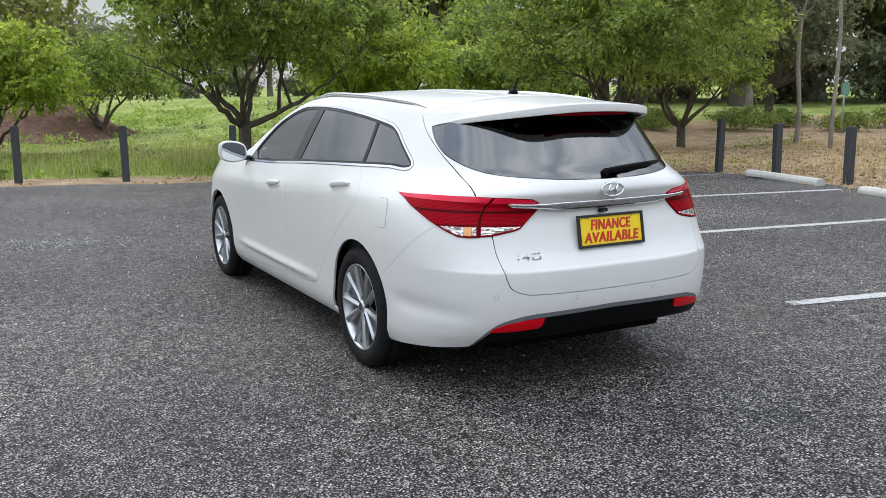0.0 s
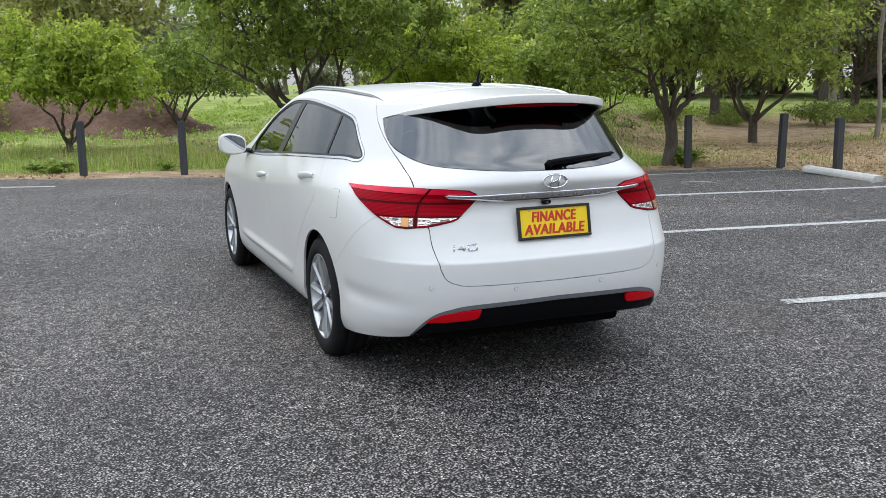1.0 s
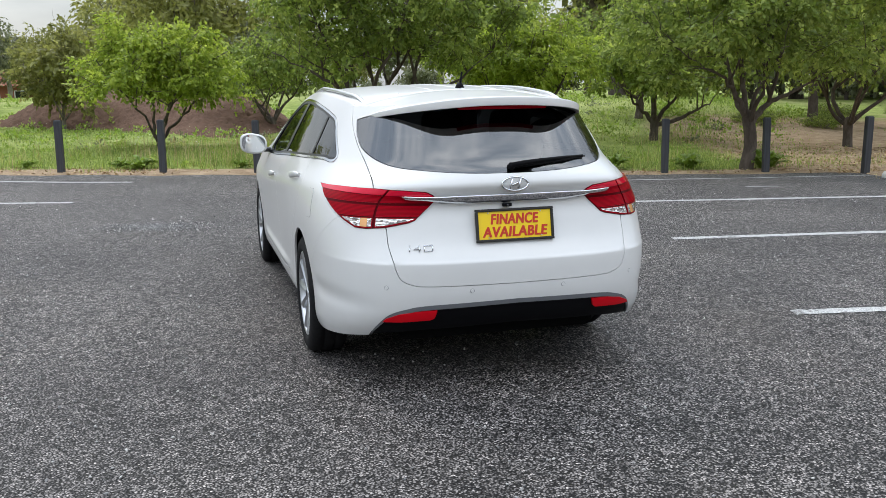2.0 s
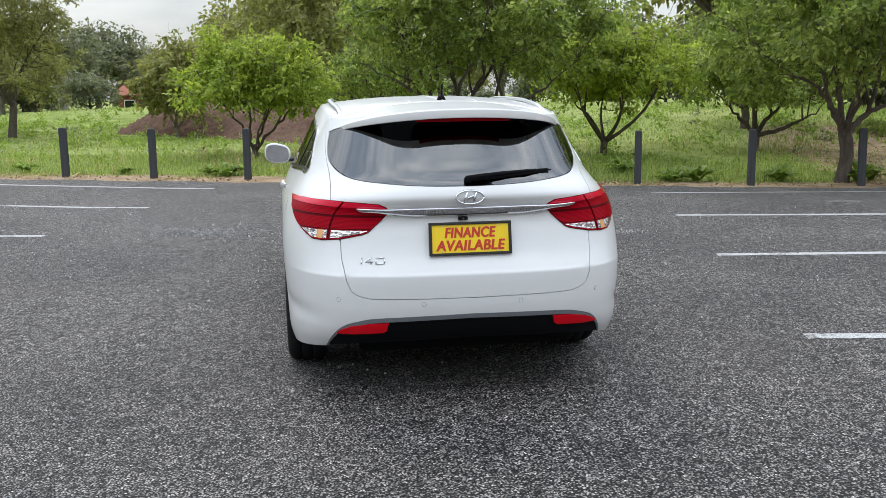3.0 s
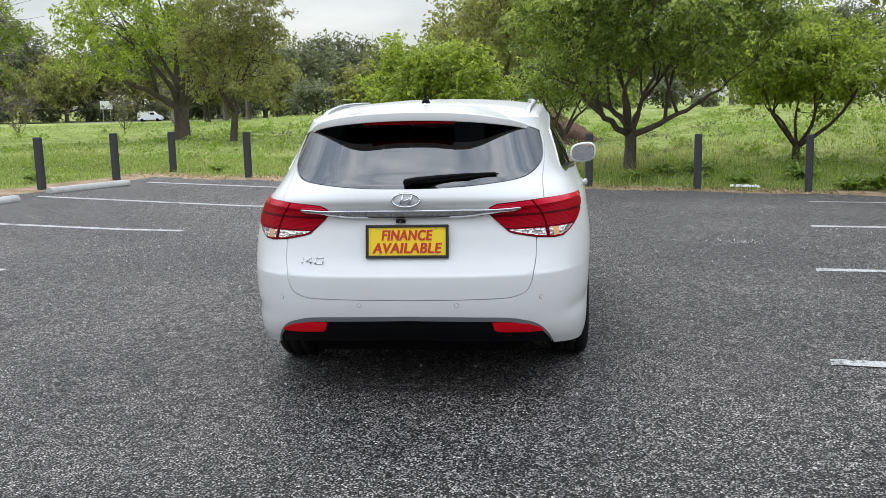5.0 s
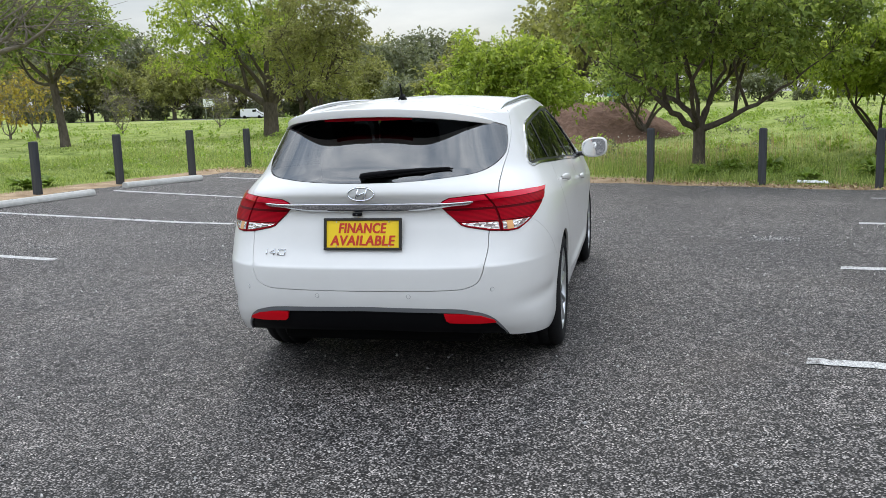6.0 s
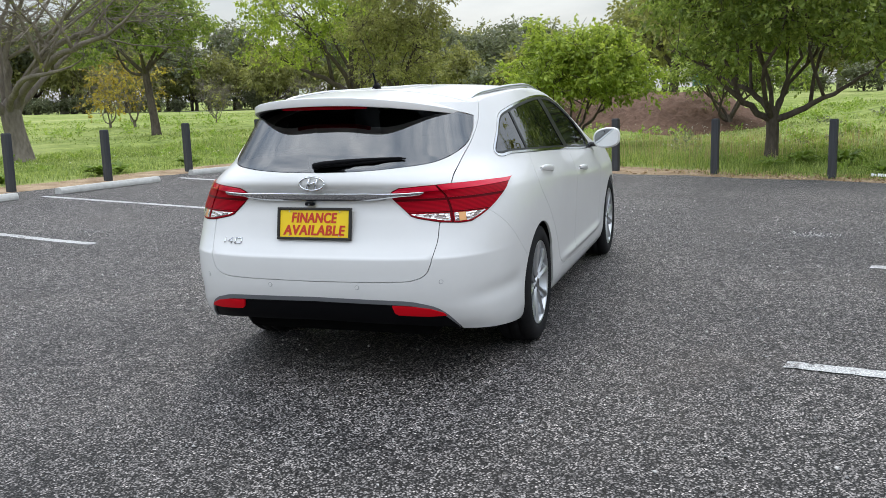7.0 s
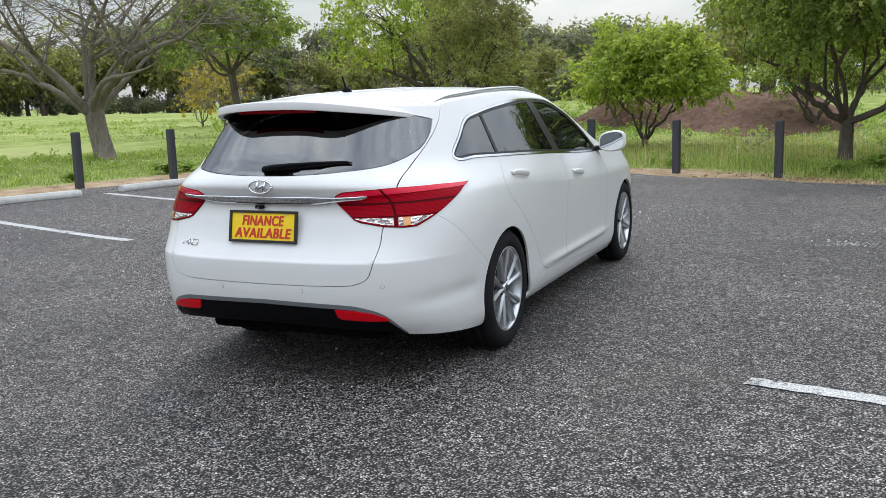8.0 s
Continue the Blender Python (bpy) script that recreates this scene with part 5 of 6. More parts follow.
def grow(label, seed, fork, crown, radii, stems, trunk_r, clumps, leaves, size, leaf, bark="bark", lean=(0, 0), low=0.35, hollow=0.35, limb_sag=0.18, shell=0.55, clump_r=0.42, bare_tips=0, spread_low=0.0, twigs=True, uneven=0.55, limbs=(), gaps=0.30):
    """A tree at the origin: trunk to the fork, limbs into the crown, a branch for each leaf clump."""
    gen = np.random.default_rng(seed)
    root = thing("tree", label, "tree")
    crown = np.array(crown, float)
    radii = np.array(radii, float)
    tv, tf, bv_, bf_ = [], [], [], []

    def add(store_v, store_f, pts, rad, sides):
        v, f = tube_rows(pts, rad, sides)
        b = len(store_v)
        store_v.extend(v)
        store_f.extend(tuple(b + i for i in q) for q in f)

    def branch(pts, r0, an):
        """A limb along pts with two boughs of its own."""
        last = len(pts) - 1
        rad = [max(r0 * (1 - i / (last + 0.6)) ** 0.85, 0.012) for i in range(last + 1)]
        add(tv, tf, pts, rad, 9)
        nodes.extend(list(zip(pts, rad))[2:])
        for _ in range(2):
            k = int(last * (0.35 + 0.45 * gen.random()))
            an2 = an + gen.normal() * 0.8
            e2 = crown + radii * np.array([math.cos(an2) * (0.4 + 0.5 * gen.random()), math.sin(an2) * (0.4 + 0.5 * gen.random()), 0.1 + 0.6 * gen.random()])
            sub = bent(gen, pts[k], e2, 7, 0.1, 0.05)
            rs = [max(rad[k] * 0.75 * (1 - i / 7.6), 0.009) for i in range(8)]
            add(tv, tf, sub, rs, 6)
            nodes.extend(list(zip(sub, rs))[2:])

    fk = np.array([lean[0] * fork, lean[1] * fork, fork])
    tp = bent(gen, (0, 0, -0.3), fk, 6, 0, 0.02)
    flare = [1.55, 1.2, 1.05, 0.98, 0.94, 0.92, 0.93]
    for up, rad in ((0.7, 0.86), (1.3, 0.66), (1.8, 0.38)):
        tp.append(fk + np.array([0, 0, up * trunk_r]))
        flare.append(rad)
    add(tv, tf, tp, [trunk_r * k for k in flare], 12)
    nodes = []
    for s in range(0 if limbs else stems):
        an = 2 * math.pi * (s + 0.35 * gen.random()) / stems + seed
        rr = 0.55 + 0.35 * gen.random()
        hz = -0.35 + 0.9 * gen.random() - spread_low * (s % 2)
        end = crown + radii * np.array([math.cos(an) * rr, math.sin(an) * rr, hz * 0.6])
        end[2] = max(end[2], fork + 0.3)
        pts = bent(gen, fk, end, 9, limb_sag * (0.3 + gen.random()) * (-1 if s % 2 else 1), 0.075)
        branch(pts, trunk_r * (0.36 + 0.24 * gen.random()), an)
    for k, knots in enumerate(limbs):
        pts = [np.array(p) for p in smooth_line([tuple(fk - np.array([0, 0, 0.06]))] + list(knots), 4)]
        pts = [p + gen.normal(size=3) * 0.022 * min(1, i / 3) for i, p in enumerate(pts)]
        branch(pts, trunk_r * (0.54 if k < 3 else 0.40), math.atan2(knots[-1][1], knots[-1][0]))
    npos = np.array([n[0] for n in nodes])
    centres, spreads, counts = [], [], []
    lump = gen.normal(size=(5, 3))
    lump /= np.linalg.norm(lump, axis=1, keepdims=True)
    while len(centres) < clumps:
        d = gen.normal(size=3)
        d /= np.linalg.norm(d)
        bulge = 0.92 + uneven * noise.noise(Vector(d) * 1.7 + Vector((seed * 3.1, 0, 0))) + 0.10 * float(np.max(lump @ d))
        r = shell + (1 - shell) * gen.random() ** 0.6
        if gen.random() < hollow:
            r = 0.3 + 0.5 * gen.random()
        p = crown + radii * d * r * bulge
        if p[2] < crown[2] - radii[2] * (1 - low) and gen.random() < 0.75:
            continue
        off = math.hypot((p[0] - crown[0]) / radii[0], (p[1] - crown[1]) / radii[1])
        if noise.noise(Vector(p) * 0.95 + Vector((seed * 7.7, 3.0, 0))) > gaps:
            continue
        if p[2] < 0.5 or (p[2] < crown[2] - 0.45 * radii[2] and off < 0.5):
            continue
        centres.append(p)
        spreads.append(clump_r * (0.35 + 1.15 * gen.random() ** 1.5))
        counts.append(int(leaves * (0.5 + gen.random())))
    for p, sp in zip(centres, spreads):
        dist = np.linalg.norm(npos - p, axis=1) + 0.6 * np.clip(npos[:, 2] - p[2], 0, 9)
        k = int(np.argmin(dist))
        rad = min(nodes[k][1] * 0.6, 0.028)
        if twigs:
            pts = bent(gen, nodes[k][0], p, 5, 0.12, 0.05)
            add(bv_, bf_, pts, [max(rad * (1 - i / 5.6), 0.004) for i in range(6)], 5)
            for _ in range(bare_tips + 2):
                d = gen.normal(size=3) * np.array([1, 1, 0.8])
                d[2] += 0.2
                e = p + d / np.linalg.norm(d) * sp * (0.7 + 0.6 * gen.random()) * (1.6 if bare_tips else 1)
                add(bv_, bf_, bent(gen, pts[3] if bare_tips else p, e, 3, 0.05, 0.06), [0.007, 0.006, 0.005, 0.003], 4)
    mesh_ob("trunk", tv, tf, bark, root, True)
    if bv_:
        tagged(mesh_ob("branchwork", bv_, bf_, bark, root, True), kind="stuff")
    if leaves:
        v, t, age = leaf_cloud(gen, centres, spreads, counts, size)
        ob = arrays_ob("crown", v, t, leaf, root)
        ob.data.attributes.new("age", "FLOAT", "POINT").data.foreach_set("value", age.astype(float))
    return root


def plant(ob, x, y, turn=0.0, scale=1.0, dz=0.0):
    ob.matrix_basis = pose(x, y, float(terrain(x, y)) + dz, 0, 0, turn) @ Matrix.Diagonal((scale, scale, scale, 1))
    return ob


MAIN_LIMBS = (((0.55, -0.2, 0.98), (1.0, -0.35, 1.22), (1.6, -0.45, 1.6), (2.25, -0.4, 2.1)),
              ((-0.5, -0.3, 1.08), (-0.85, -0.5, 1.42), (-1.1, -0.7, 1.72), (-1.7, -1.0, 2.05)),
              ((-0.28, 0.2, 1.2), (-0.72, 0.45, 1.45), (-1.25, 0.7, 1.8), (-2.0, 0.9, 2.15)),
              ((-0.10, -0.1, 1.5), (-0.35, -0.2, 2.3), (-0.5, -0.2, 3.4)),
              ((0.28, 0.1, 1.5), (0.5, 0.1, 2.3), (0.6, 0.3, 3.5)),
              ((0.3, 0.6, 1.4), (0.9, 1.1, 2.1), (1.3, 1.5, 3.0)),
              ((-0.2, -0.7, 1.5), (0.1, -1.4, 2.3), (0.2, -1.9, 3.0)))
plant(grow("broad spreading green tree with a low forking dark trunk", 11, 0.78, (0.25, 0.0, 3.15), (2.75, 2.7, 2.0), 7, 0.128, 310, 185, 0.092, "leaf_fresh", low=0.40, hollow=0.25, clump_r=0.38, uneven=0.4, limbs=MAIN_LIMBS), 2.45, 13.4)
plant(grow("small green tree forking near the ground before bare soil", 12, 0.30, (0.0, 0.0, 2.0), (2.1, 2.0, 1.2), 5, 0.12, 110, 100, 0.12, "leaf_fresh", low=0.4, uneven=0.35), 1.5, 25.3, 0)
YOUNG_LIMBS = (((-0.12, 0.0, 0.5), (-0.10, 0.05, 1.0), (-0.3, 0.1, 1.8), (-0.5, 0.1, 2.6)), ((0.35, 0.0, 0.55), (0.75, 0.0, 1.0), (1.1, 0.1, 1.6), (1.3, 0.1, 2.2)), ((0.15, 0.3, 0.6), (0.3, 0.5, 1.3), (0.4, 0.6, 2.4)),
               ((-0.4, -0.2, 0.9), (-0.9, -0.3, 1.5), (-1.2, -0.3, 2.0)), ((0.2, -0.4, 0.8), (0.5, -0.7, 1.5), (0.6, -0.8, 2.2)))
plant(grow("young bright green tree with two low stems", 13, 0.16, (0.25, 0.0, 1.85), (1.75, 1.7, 1.08), 4, 0.075, 180, 150, 0.095, "leaf_bright", low=0.45, shell=0.45, clump_r=0.34, uneven=0.5, limbs=YOUNG_LIMBS), -1.9, 17.0)
GREY_LIMBS = (((-0.2, -0.1, 1.1), (-0.45, -0.2, 1.4), (-0.85, -0.3, 1.7), (-1.5, -0.4, 2.0)), ((0.35, 0.1, 1.12), (0.75, 0.15, 1.3), (1.3, 0.2, 1.5), (2.0, 0.3, 1.8)),
              ((-0.10, 0.05, 1.4), (-0.12, 0.1, 2.0), (-0.4, 0.2, 3.0)), ((0.22, 0.1, 1.5), (0.38, 0.2, 2.0), (0.7, 0.3, 2.9)),
              ((0.0, 0.5, 1.3), (0.2, 1.1, 2.0), (0.3, 1.6, 2.8)), ((-0.1, -0.5, 1.4), (-0.4, -1.1, 2.1), (-0.6, -1.6, 2.8)))
plant(grow("green tree with an upright forking grey trunk beside the posts", 14, 0.86, (0.15, 0.0, 3.05), (2.25, 2.4, 1.85), 6, 0.125, 250, 185, 0.092, "leaf_fresh", low=0.42, hollow=0.25, clump_r=0.38, uneven=0.4, limbs=GREY_LIMBS), 8.6, 9.75)
BANK_LIMBS = (((-0.35, 0.0, 0.75), (-0.7, 0.0, 1.1), (-1.2, 0.1, 1.6)), ((0.6, -0.1, 0.5), (1.0, -0.1, 0.68), (1.5, 0.0, 0.85), (2.0, 0.1, 1.3)), ((0.45, 0.2, 0.85), (0.85, 0.3, 1.2), (1.2, 0.4, 1.9)),
              ((0.0, 0.2, 1.2), (0.2, 0.3, 2.2), (0.1, 0.3, 2.8)), ((-0.2, -0.4, 1.2), (-0.5, -0.8, 2.0)))
plant(grow("dark green spreading tree on the grassy bank", 15, 0.45, (0.2, 0.0, 1.85), (1.7, 1.7, 0.85), 5, 0.12, 110, 115, 0.12, "leaf_fresh", low=0.4, limbs=BANK_LIMBS), 10.45, 16.6)
plant(grow("bright green bushy young tree on the bank", 16, 0.35, (0.1, 0.0, 2.15), (1.75, 1.75, 1.28), 5, 0.09, 180, 150, 0.098, "leaf_bright", low=0.48, shell=0.45, clump_r=0.36, uneven=0.5), 6.45, 16.4, 0)
plant(grow("green tree with low leaning limbs over dry litter", 17, 0.50, (0.0, 0.0, 2.7), (2.4, 2.3, 1.8), 5, 0.12, 180, 110, 0.12, "leaf_fresh", low=0.4), 14.3, 14.0, 0)
plant(grow("tall green tree over the dry litter", 26, 1.4, (0.0, 0.0, 3.9), (2.8, 2.8, 2.3), 6, 0.15, 190, 110, 0.14, "leaf_olive", low=0.35, clump_r=0.55), 17.5, 19.5, 0)
plant(grow("leafy green tree behind the gum trunks", 27, 1.2, (0.0, 0.0, 3.5), (3.0, 2.8, 2.2), 6, 0.15, 190, 110, 0.14, "leaf_gum", low=0.35, clump_r=0.55), 23.5, 19.5, 0)
plant(grow("slender olive green tree with dense upright crown", 18, 1.0, (0.15, 0.0, 3.5), (2.25, 2.2, 2.6), 4, 0.13, 250, 130, 0.085, "leaf_olive", low=0.25, shell=0.4, clump_r=0.42, lean=(0.12, 0), gaps=0.6), -10.4, 27.5, 0)
OLD_LIMBS = (((-0.6, 0.0, 1.65), (-1.3, -0.2, 2.1), (-2.3, -0.4, 2.5), (-3.6, -0.5, 3.2)), ((0.35, 0.0, 1.8), (0.5, 0.1, 2.9), (0.4, 0.2, 4.6), (0.8, 0.3, 6.5)), ((-0.10, 0.1, 2.6), (-0.2, 0.2, 3.9), (-0.9, 0.3, 6.2)),
             ((0.7, 0.2, 2.0), (1.6, 0.4, 3.2), (2.8, 0.6, 4.6)), ((-0.4, 0.6, 2.4), (-1.5, 1.4, 3.9), (-2.2, 2.0, 5.4)), ((-0.2, -0.8, 2.4), (-1.0, -1.8, 3.8), (-1.6, -2.6, 5.2)), ((0.5, -0.8, 2.4), (1.4, -1.9, 4.0)))
plant(grow("large old tree with dark forked trunk and thin crown", 19, 1.3, (-0.8, 0.0, 4.6), (4.8, 4.2, 2.8), 7, 0.33, 210, 120, 0.13, "leaf_bright", low=0.42, clump_r=0.6, bare_tips=1, gaps=0.15, limbs=OLD_LIMBS), -14.4, 32.8)
plant(grow("dark green tree with a leaning brown trunk", 20, 2.3, (-0.3, 0.0, 4.3), (3.0, 2.8, 2.0), 5, 0.15, 180, 120, 0.13, "leaf_fresh", low=0.5, clump_r=0.55, lean=(-0.12, 0)), -19.5, 25.4, 0)
BARE_LIMBS = (((0.1, 0.0, 1.53), (1.0, -0.2, 2.16), (2.0, -0.4, 2.5), (3.2, -0.5, 2.86), (4.2, -0.6, 3.5)), ((-0.70, 0.0, 1.46), (-1.3, -0.2, 2.16), (-2.1, -0.3, 2.7), (-2.9, -0.4, 3.05), (-3.8, -0.4, 3.6)),
              ((0.1, 0.1, 1.8), (0.95, 0.3, 2.6), (1.8, 0.5, 3.0), (2.7, 0.6, 3.8)), ((-0.1, -0.1, 1.9), (0.1, -0.2, 2.8), (1.0, -0.4, 3.8), (1.6, -0.5, 4.7)), ((-0.38, 0.0, 1.6), (-0.35, 0.0, 2.8), (-0.07, 0.1, 3.8), (-0.1, 0.1, 5.0)),
              ((-0.5, 0.3, 1.7), (-0.9, 0.6, 2.4), (-1.1, 0.8, 3.3), (-1.4, 1.0, 4.5)), ((-0.55, -0.3, 1.4), (-1.25, -0.6, 1.9), (-1.9, -0.8, 2.16), (-2.8, -1.0, 2.37), (-3.7, -1.1, 2.5)), ((0.1, -0.3, 1.46), (0.95, -0.7, 1.9), (2.0, -1.0, 2.0), (3.0, -1.2, 2.3)),
              ((0.0, 0.6, 1.7), (0.4, 1.5, 2.6), (0.7, 2.4, 3.6)), ((-0.4, -0.7, 1.8), (-0.5, -1.7, 2.8), (-0.4, -2.6, 3.8)))
plant(grow("nearly bare grey tree with many fine branches and few new leaves", 21, 1.05, (-0.2, 0.0, 3.4), (4.3, 4.0, 2.0), 9, 0.25, 260, 8, 0.075, "leaf_olive", "bark_grey", low=0.7, bare_tips=5, shell=0.4, lean=(-0.2, 0), limbs=BARE_LIMBS, gaps=2), -14.0, 12.4)
plant(grow("tall green tree standing far behind the others", 22, 1.2, (0.0, 0.0, 2.5), (1.7, 1.7, 1.35), 4, 0.13, 100, 90, 0.15, "leaf_gum", clump_r=0.45), 17.6, 30.0, 0)
plant(grow("round green tree behind the car park corner", 23, 0.6, (0.0, 0.0, 2.4), (2.2, 2.2, 1.6), 4, 0.13, 130, 100, 0.13, "leaf_fresh"), 12.6, 21.5, 0)
for seed, x, y, h, r, lean in ((31, 17.2, 12.8, 3.2, 0.056, 0.0), (32, 16.05, 10.7, 3.6, 0.046, 0.015), (33, 24.5, 15.0, 3.4, 0.16, 0.03), (34, 21.5, 18.5, 3.0, 0.12, 0.0)):
    plant(grow("tall thin pale-trunked gum tree with sparse olive leaves", seed, h, (lean * 4, 0, h + 2.2), (1.9, 1.9, 2.4), 4, r, 60, 60, 0.15, "leaf_gum", "bark_pale", low=0.6, clump_r=0.55, lean=(lean, 0)), x, y, seed * 40)

# ---- far woodland: a few grown trees repeated
far_kinds = [
    grow("tall grey-green gum tree in the far woodland", 41, 2.6, (0, 0, 5.4), (3.2, 3.0, 2.6), 5, 0.26, 80, 75, 0.30, "leaf_gum", "bark_pale", clump_r=0.95, twigs=True),
    grow("broad olive tree in the far woodland", 42, 1.6, (0, 0, 4.2), (3.4, 3.4, 2.6), 5, 0.24, 90, 80, 0.28, "leaf_olive", "bark", clump_r=0.95, low=0.2),
    grow("round green tree in the far woodland", 43, 1.0, (0, 0, 3.2), (2.8, 2.8, 2.3), 5, 0.2, 85, 80, 0.26, "leaf_olive", "bark", clump_r=0.85, low=0.2),
    grow("low dark bush at the edge of the woodland", 44, 0.3, (0, 0, 1.3), (2.0, 2.0, 1.2), 4, 0.1, 60, 70, 0.22, "leaf_gum", "bark", clump_r=0.6, low=0.2),
    grow("yellowing autumn bush at the edge of the woodland", 45, 0.3, (0, 0, 1.6), (1.5, 1.5, 1.5), 4, 0.07, 60, 21, 0.14, "leaf_rust", "bark_grey", clump_r=0.5, low=0.3, bare_tips=1),
    grow("bare grey shrub with upright twigs", 46, 0.25, (0, 0, 1.3), (1.0, 1.0, 1.2), 6, 0.05, 60, 6, 0.12, "leaf_olive", "bark_grey", clump_r=0.4, low=0.9, bare_tips=3),
    grow("small olive green tree before the soil heap", 47, 0.5, (0, 0, 2.3), (1.5, 1.5, 1.6), 4, 0.09, 80, 70, 0.2, "leaf_olive", "bark_grey", clump_r=0.5, low=0.3),
    grow("low leafy green bush in the undergrowth", 48, 0.2, (0, 0, 0.65), (1.3, 1.3, 0.55), 5, 0.04, 90, 70, 0.09, "leaf_fresh", "bark_grey", clump_r=0.3, low=0.1),
]
wood = random.Random(9)


def azimuth(deg, far):
    return 0.0 + far * -math.sin(radians(deg)), -5.0 + far * math.cos(radians(deg))


used = set()


def repeat(kind, x, y, scale=1.0, dz=0.0):
    m = pose(x, y, float(terrain(x, y)) - 0.1 + dz, 0, 0, wood.uniform(0, 360)) @ Matrix.Diagonal((scale, scale, scale * wood.uniform(0.92, 1.08), 1))
    if kind not in used:
        used.add(kind)
        far_kinds[kind].matrix_basis = m
    else:
        copy_thing(far_kinds[kind], m)


for bx, by, bs in ((19.5, 16.8, 1.0), (21.5, 14.6, 1.1), (17.0, 18.2, 0.9), (23.5, 12.6, 1.1), (22.0, 17.5, 1.2), (15.5, 19.5, 0.9), (25.0, 15.5, 1.2), (19.0, 20.5, 1.1)):
    repeat(7, bx, by, bs * 0.72)
repeat(5, *azimuth(24.3, 52), 1.0)
repeat(4, *azimuth(34.5, 47), 1.15)
repeat(4, *azimuth(36.0, 50), 0.9)
repeat(5, *azimuth(21.5, 60), 1.3)
repeat(5, *azimuth(30.0, 55), 1.2)
repeat(6, -5.0, 27.0, 0.82)
repeat(6, *azimuth(15.0, 62), 1.2)
repeat(3, *azimuth(13.0, 58), 0.9)
for k in range(44):
    a = 62 - k * 1.1
    repeat(wood.choice((0, 1, 1, 2)), *azimuth(a + wood.uniform(-0.5, 0.5), wood.uniform(215, 250)), wood.uniform(1.1, 1.9))
for k in range(62):
    a = 63 - k * 0.8
    repeat(wood.choice((3, 3, 2)), *azimuth(a + wood.uniform(-0.4, 0.4), wood.uniform(205, 216)), wood.uniform(1.4, 2.2))
for k in range(12):
    a = 8 - k * 2.4
    repeat(wood.choice((3, 3, 3, 1)), *azimuth(a + wood.uniform(-1, 1), wood.uniform(60, 78)), wood.uniform(0.6, 1.0))
for k in range(26):
    a = 22 - k * 1.6
    repeat(wood.choice((0, 0, 1)), *azimuth(a + wood.uniform(-0.6, 0.6), wood.uniform(84, 112)), wood.uniform(0.52, 0.76))
for k in range(22):
    a = -24 - k * 1.9
    repeat(wood.choice((0, 1, 2, 2)), *azimuth(a + wood.uniform(-0.8, 0.8), wood.uniform(62, 90)), wood.uniform(0.7, 0.95) * (1 if a > -38 else 1.45))
for k in range(16):
    a = -22 - k * 2.6
    repeat(wood.choice((3, 3, 1)), *azimuth(a + wood.uniform(-1, 1), wood.uniform(52, 64)), wood.uniform(1.0, 1.6))
# out-of-view trees all round, added to put a dark horizon into reflections
for k in range(34):
    a = 68 + k * 6.6
    repeat(wood.choice((0, 1, 2, 3)), *azimuth(a + wood.uniform(-2, 2), wood.uniform(55, 80)), wood.uniform(0.7, 1.0))

# ---- meadow growth
def blades(name, label, count, sample, height, width_, material, seed, keep=None, curl=0.35):
    gen = np.random.default_rng(seed)
    u, v = sample(gen, count)
    x, y = lot(u, v)
    if keep is not None:
        k = keep(u, v, x, y, gen)
        u, v, x, y = u[k], v[k], x[k], y[k]
    n = len(u)
    z = terrain(x, y) - 0.01
    h = height(gen, u, v, n)
    an = gen.random(n) * 2 * math.pi
    d = np.stack([np.cos(an), np.sin(an), np.zeros(n)], 1)
    sd = np.stack([-np.sin(an), np.cos(an), np.zeros(n)], 1)
    bend = (curl * (0.3 + 1.2 * gen.random(n)))[:, None]
    H = h[:, None]
    up = np.array([[0, 0, 1.0]])
    base = np.stack([x, y, z], 1)
    w = (width_ * (0.6 + 0.8 * gen.random(n)))[:, None]
    midp = base + up * H * 0.58 + d * H * bend * 0.3
    tip = base + up * H * (1.0 - 0.25 * bend) + d * H * bend
    V = np.stack([base - sd * w, base + sd * w, midp + sd * w * 0.75, midp - sd * w * 0.75, tip], 1).reshape(-1, 3)
    i = np.arange(n)[:, None] * 5
    T = np.concatenate([i + np.array([[0, 1, 2]]), i + np.array([[0, 2, 3]]), i + np.array([[3, 2, 4]])], 1).reshape(-1, 3)
    ob = arrays_ob(name, V, T, material)
    return tagged(ob, label, "grass", kind="stuff")


def rect(u0, u1, v0, v1, clump=0.0):
    def f(gen, n):
        return u0 + (u1 - u0) * gen.random(n), v0 + (v1 - v0) * gen.random(n)
    return f


def patchy(level, s=1.0):
    def f(u, v, x, y, gen):
        return (ripple(x * s, y * s) + 0.5 * ripple(x * 3.1 * s, y * 2.7 * s) + gen.normal(size=len(u)) * 0.35) > level
    return f


def edge_fade(u, v, x, y, gen):
    out = np.maximum.reduce([v - EDGE_T, EDGE_L - u, u - EDGE_R]) + 0.3 * ripple(x * 2, y * 2)
    return gen.random(len(u)) < ramp(out, 0.7, 1.8) * (1 - 0.85 * ramp(u, 5.2, 7.5))


def tall(lo, hi):
    def f(gen, u, v, n):
        x, y = lot(u, v)
        return (lo + (hi - lo) * gen.random(n) ** 1.6) * (0.75 + 0.35 * ripple(x * 1.3, y * 1.3)).clip(0.35, 1.5)
    return f


